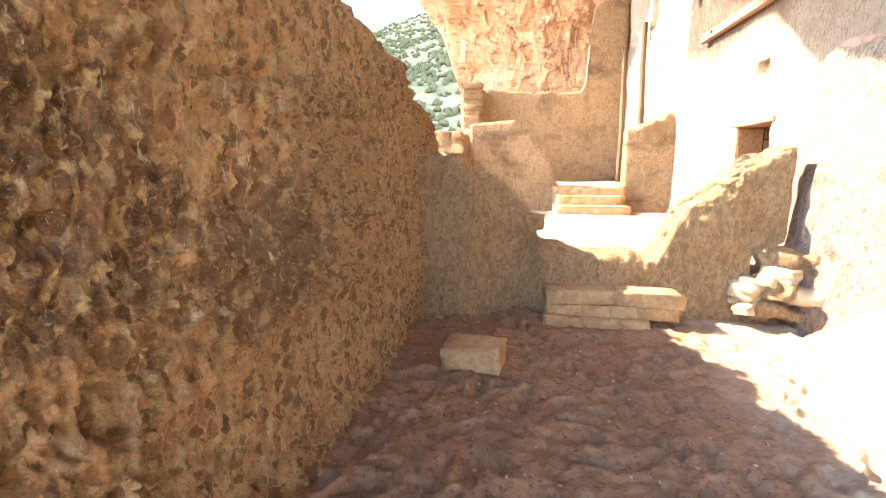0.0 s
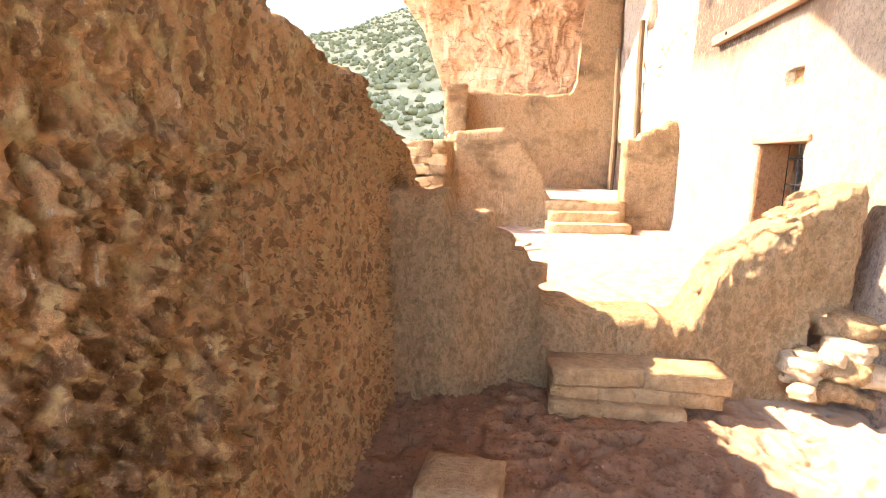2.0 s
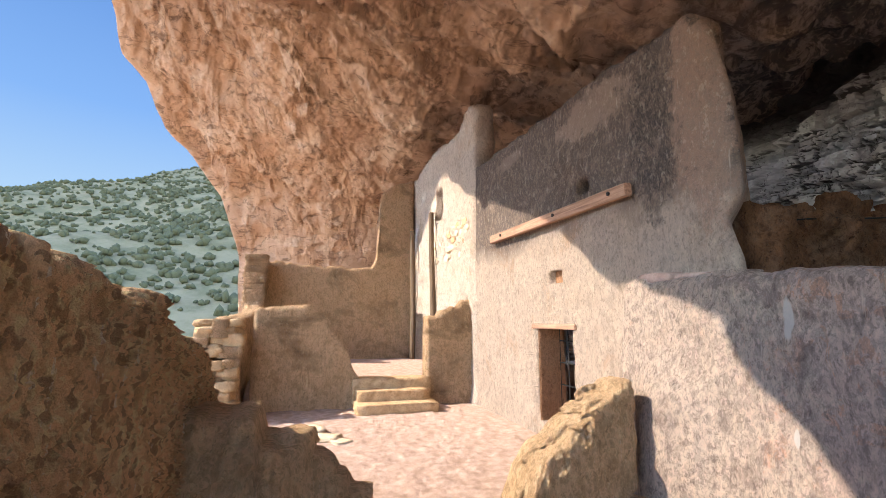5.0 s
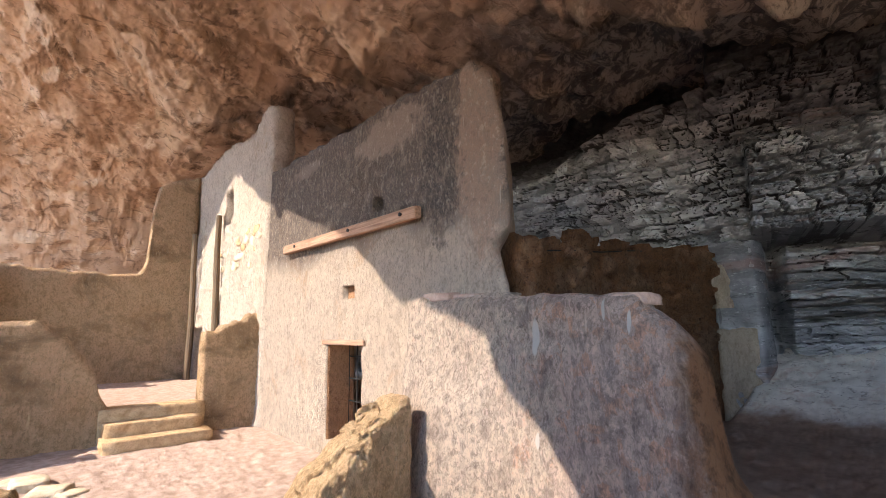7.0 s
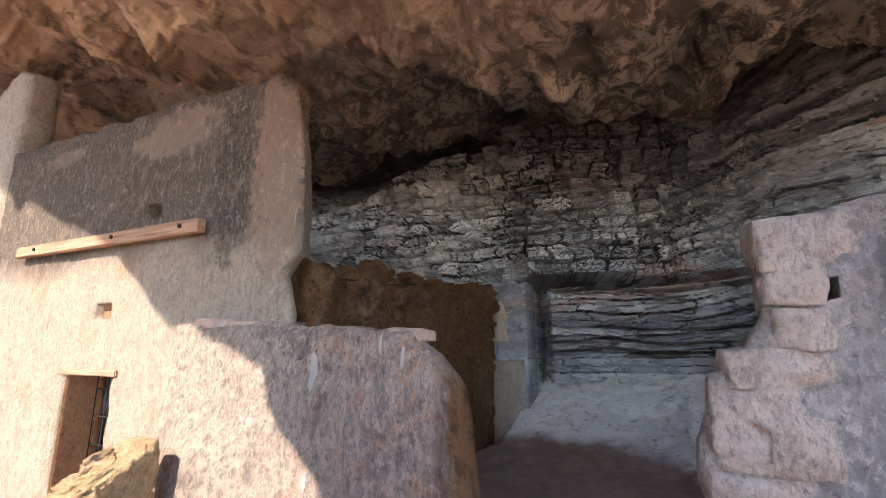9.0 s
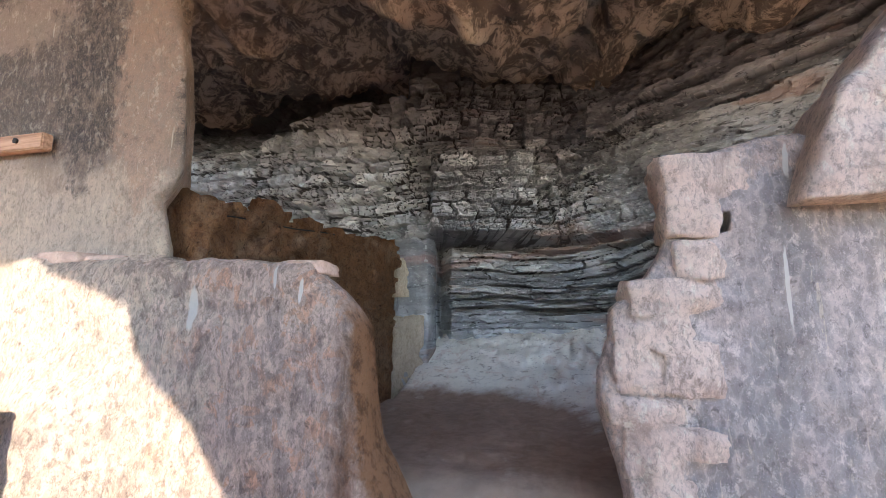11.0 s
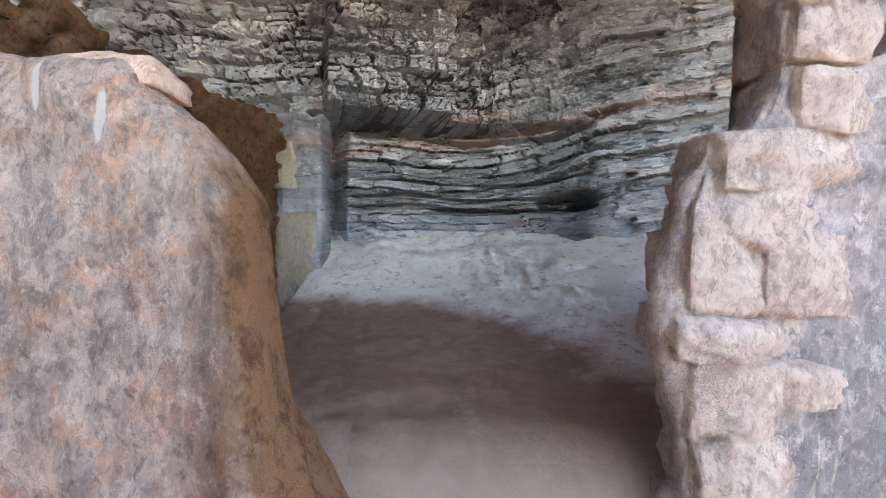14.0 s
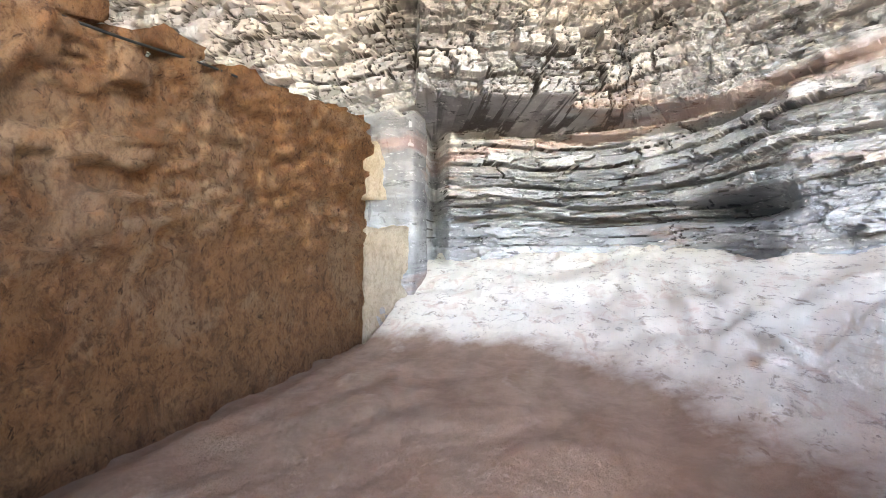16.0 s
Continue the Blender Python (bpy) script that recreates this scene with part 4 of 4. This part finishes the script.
old_post("wooden_post", 2.56, 11.72, 0.85, 4.4, 0.065, -0.6)

# doorway: lintel and iron gate
bm = bmesh.new()
box(bm, (2.655, 5.86, 1.755), (3.05, 6.92, 1.815), 0.01)
tagged(part("door_lintel", bm, M_BEAM), "reddish wooden lintel over the doorway", kind="structure")
M_REVEAL = adobe("orange_mud_reveal", (0.60, 0.33, 0.18), (0.52, 0.27, 0.14), (0.32, 0.15, 0.075), rough=1.0, chips=0.5)
bm = bmesh.new()
box(bm, (2.70, 6.795, 0.55), (3.07, 6.86, 1.755), 0.012)
tagged(part("door_reveal", bm, M_REVEAL), "worn orange mud jamb of the doorway", kind="structure")
bm = bmesh.new()
box(bm, (2.76, 6.08, 2.28), (2.80, 6.46, 2.50), 0.004)
tagged(part("niche_back", bm, M_REVEAL), "orange mud back of the small wall niche", kind="structure")
gate = tagged(new("iron_gate"), "dark iron bar gate inside the doorway", "gate")
gate.location = (3.0, 6.38, 0.6)
for k in range(5):
    bm = bmesh.new()
    bmesh.ops.create_cone(bm, cap_ends=True, segments=8, radius1=0.008, radius2=0.008, depth=1.15, matrix=Matrix.Translation((0, -0.42 + 0.21 * k, 0.575)))
    part("bar", bm, M_IRON, gate)
for k in range(4):
    bm = bmesh.new()
    box(bm, (-0.008, -0.44, 0.15 + 0.28 * k), (0.008, 0.44, 0.166 + 0.28 * k), 0.002)
    part("crossbar", bm, M_IRON, gate)

# stones set in the broken wall end
rp = WALLS["wall_right_broken"]
for k, (y, z, sy, sz, mat) in enumerate(((0.68, 2.22, 0.20, 0.17, 1), (0.60, 2.40, 0.34, 0.22, 1), (0.66, 2.02, 0.20, 0.17, 1), (0.78, 1.86, 0.36, 0.15, 1), (0.87, 1.68, 0.30, 0.18, 1),
                                         (0.93, 1.46, 0.26, 0.22, 1), (0.95, 1.32, 0.30, 0.13, 1), (0.90, 1.08, 0.22, 0.22, 1), (0.72, 1.46, 0.22, 0.24, 2), (0.86, 0.84, 0.24, 0.22, 1),
                                         (0.90, 0.62, 0.28, 0.2, 1), (0.70, 1.20, 0.22, 0.12, 1))):
    st = rock("stone", (0.30, sy * 1.2, sz * 1.35), (M_STONE_PINK, M_RP_STONE, M_RP_STONE)[mat], 60 + k, rp, cuts=8, rough=0.11, square=0.62)
    place(st, 2.858, y - 0.115, z - 0.05, rnd.uniform(-5, 5), 0, rnd.uniform(-8, 8))

# stones showing in the cave cross wall
cwall = WALLS["wall_cave_cross"]
for k in range(120):
    x, z = rnd.uniform(3.6, 6.7), rnd.uniform(1.5, 2.75)
    st = rock("stone", (rnd.uniform(0.10, 0.30), 0.18, rnd.uniform(0.07, 0.17)), M_CW, 100 + k, cwall, cuts=4, rough=0.16, square=0.55)
    place(st, x, 3.79 + rnd.uniform(-0.0, 0.03), z, rnd.uniform(-6, 6), rnd.uniform(-14, 14), 0)
for k in range(13):
    x = 3.5 + k * 0.27 + rnd.uniform(-0.05, 0.05)
    st = rock("stone", (rnd.uniform(0.14, 0.28), 0.3, rnd.uniform(0.10, 0.2)), M_CW, 160 + k, cwall, cuts=3, rough=0.16, square=0.55)
    place(st, x, 3.92, float(np.interp(x, (3, 4.7, 5.1, 6.75), (2.68, 2.64, 2.74, 2.9))) - 0.06, 0, rnd.uniform(-12, 12), rnd.uniform(-15, 15))

# stacked stones at the broken end and the high stub of the outer court wall
west = WALLS["wall_west"]
k = 0
for row in range(9):
    z = 0.55 + row * 0.15
    for col in range(3):
        y = 8.62 + row * 0.05
        x = -1.28 - col * 0.2 + rnd.uniform(-0.04, 0.04)
        st = rock("stone", (rnd.uniform(0.2, 0.36), rnd.uniform(0.3, 0.44), rnd.uniform(0.13, 0.24)), M_STONE_TAN if rnd.random() < 0.5 else M_BACK, 200 + k, west, cuts=4, rough=0.18, square=0.7)
        place(st, x, y + rnd.uniform(-0.05, 0.05), z, 0, 0, rnd.uniform(-14, 14))
        k += 1
for row in range(10):
    st = rock("stone", (0.52, 0.34, 0.16), M_BACK, 240 + row, west, cuts=3, rough=0.1, square=0.75)
    place(st, -1.42 + rnd.uniform(-0.03, 0.03), 13.34 + rnd.uniform(-0.04, 0.04), 2.05 + row * 0.138, 0, 0, rnd.uniform(-8, 8))

# pale rubble by the low wall's right end and on its broken crest
for k in range(30):
    w = rnd.uniform(0.08, 0.20)
    x, y = rnd.uniform(1.72, 2.22), rnd.uniform(3.92, 4.12)
    z = rnd.uniform(0.0, 0.42) * smooth(1.6, 2.0, x) + 0.22 * smooth(1.35, 3.3, x)
    st = rock("stone", (w * 1.2, w, w * 0.85), M_STONE_PALE if k % 4 == 0 else M_LOW, 300 + k, WALLS["wall_low"], cuts=5, rough=0.2, square=0.6)
    place(st, x, y, float(z), rnd.uniform(-15, 15), rnd.uniform(-15, 15), rnd.uniform(-60, 60))
for k in range(22):
    x = rnd.uniform(1.2, 1.95)
    z = float(np.interp(x, (1.16, 1.24, 1.35, 1.6, 1.98), (0.60, 0.80, 0.92, 1.11, 1.37)))
    w = rnd.uniform(0.06, 0.13)
    st = rock("stone", (w * 1.3, w, w * 0.8), M_LOW, 320 + k, WALLS["wall_low"], cuts=6, rough=0.3, square=0.5)
    place(st, x, 4.17 + 0.30 * rnd.random(), z - 0.06 + 0.02 * rnd.random(), rnd.uniform(-20, 20), rnd.uniform(-35, -15), rnd.uniform(-40, 40))
for k, (x, z, s) in enumerate(((-0.30, 1.02, 0.28), (-0.06, 0.82, 0.2), (0.06, 0.70, 0.22), (-0.16, 0.96, 0.16))):
    st = rock("stone", (s, 0.3, s * 0.7), M_LOW, 340 + k, WALLS["wall_low"], cuts=5, rough=0.14, square=0.5)
    place(st, x, 4.22, z, 0, rnd.uniform(-10, 10), rnd.uniform(-20, 20))

# flat stones lying about
for k, (x, y, s, h) in enumerate(((-0.10, 7.70, 0.30, 0.10), (0.06, 7.30, 0.26, 0.07), (-0.22, 7.95, 0.2, 0.06), (0.22, 7.1, 0.18, 0.05))):
    st = rock("flat_stone", (s * 1.2, s, h), M_STONE_PALE, 360 + k, cuts=4, rough=0.12, square=0.75)
    tagged(place(st, x, y, floor_z(x, y) - 0.015, 0, 0, rnd.uniform(0, 180)), "flat pale stone lying on the court floor", "stone", "stones on the court")

# stones along the top of the pink wall
for k, (y, z, sy, sz, x, mat) in enumerate(((4.40, 2.16, 0.34, 0.09, 2.62, 0), (4.05, 2.14, 0.26, 0.08, 2.66, 0), (3.72, 2.14, 0.22, 0.07, 2.66, 1), (2.56, 2.05, 0.22, 0.075, 2.62, 0))):
    st = rock("stone", (0.24, sy, sz), (M_STONE_PINK, M_PW, M_STONE_PALE)[mat], 380 + k, WALLS["wall_front_right"], cuts=4, rough=0.08, square=0.85)
    place(st, x, y, z, 0, 0, rnd.uniform(-8, 8))
cap = rock("stone", (0.20, 0.17, 0.13), M_STONE_PINK, 390, WALLS["wall_front_right"], cuts=5, rough=0.08, square=0.35)
place(cap, 2.68, 2.46, 1.85, -20, 0, 0)

# cable along the crest of the cave wall
curve = bpy.data.curves.new("cable", "CURVE")
curve.dimensions, curve.bevel_depth, curve.bevel_resolution = "3D", 0.007, 1
sp = curve.splines.new("POLY")
pts = [(3.2 + 0.2 * i, 3.72, 2.60 + 0.018 * i + 0.008 * math.sin(i)) for i in range(10)]
sp.points.add(len(pts) - 1)
for p, c in zip(sp.points, pts):
    p.co = (*c, 1)
tagged(new("cable", curve), "thin black cable along the crest of the mud wall", "cable").data.materials.append(M_IRON)

# pebbles on the sand
verts, faces = [], []
base = bmesh.new()
bmesh.ops.create_icosphere(base, subdivisions=1, radius=1)
bv, bf = np.array([v.co[:] for v in base.verts]), np.array([[v.index for v in f.verts] for f in base.faces])
base.free()
prng = np.random.default_rng(3)
for k in range(420):
    x, y = prng.uniform(-0.75, 2.4), prng.uniform(0.6, 3.9)
    s = prng.uniform(0.003, 0.010)
    j = (np.abs(gx - x)).argmin() * len(gy) + (np.abs(gy - y)).argmin()
    verts.append(bv * s * prng.uniform(0.6, 1.2, 3) + (x, y, GZ[j] + s * 0.3))
    faces.append(bf + k * len(bv))
tagged(mesh_ob("pebbles", np.concatenate(verts), np.concatenate(faces), M_STONE_PINK), "scattered small pebbles on the sand", "pebbles", kind="stuff")

# scrub on the far hillside
verts, faces, count = [], [], 0
for k in range(5200):
    y = 55 + 225 * prng.random() ** 0.8
    x = prng.uniform(-0.62, 0.02) * y
    i, j = np.searchsorted(gx, x) - 1, np.searchsorted(gy, y) - 1
    fx, fy = (x - gx[i]) / (gx[i + 1] - gx[i]), (y - gy[j]) / (gy[j + 1] - gy[j])
    H = GZ.reshape(len(gx), len(gy))
    z = (H[i, j] * (1 - fx) + H[i + 1, j] * fx) * (1 - fy) + (H[i, j + 1] * (1 - fx) + H[i + 1, j + 1] * fx) * fy
    s = prng.uniform(0.3, 1.0)
    for _ in range(3):
        o = prng.uniform(-0.6, 0.6, 3) * s * np.array([1, 1, 0.4])
        verts.append(bv * s * prng.uniform(0.45, 0.85, 3) * (1 + 0.35 * prng.uniform(-1, 1, (len(bv), 1))) + np.array([x, y, z + 0.35 * s]) + o)
        faces.append(bf + count * len(bv))
        count += 1
tagged(mesh_ob("hillside_scrub", np.concatenate(verts), np.concatenate(faces), M_LEAF, shade=False), "grey-green desert shrubs dotted over the hillside", "shrubs", kind="stuff")

# bare stones on the far part of the facade
far_wall = WALLS["wall_facade_far"]
for k in range(26):
    y, z = rnd.uniform(9.5, 12.0), rnd.uniform(3.05, 3.75)
    st = rock("stone", (0.14, rnd.uniform(0.12, 0.3), rnd.uniform(0.08, 0.16)), M_STONE_PALE if k % 3 else M_STONE_TAN, 420 + k, far_wall, cuts=3, rough=0.16, square=0.7)
    place(st, 2.71, y, z, rnd.uniform(-8, 8), 0, 0)
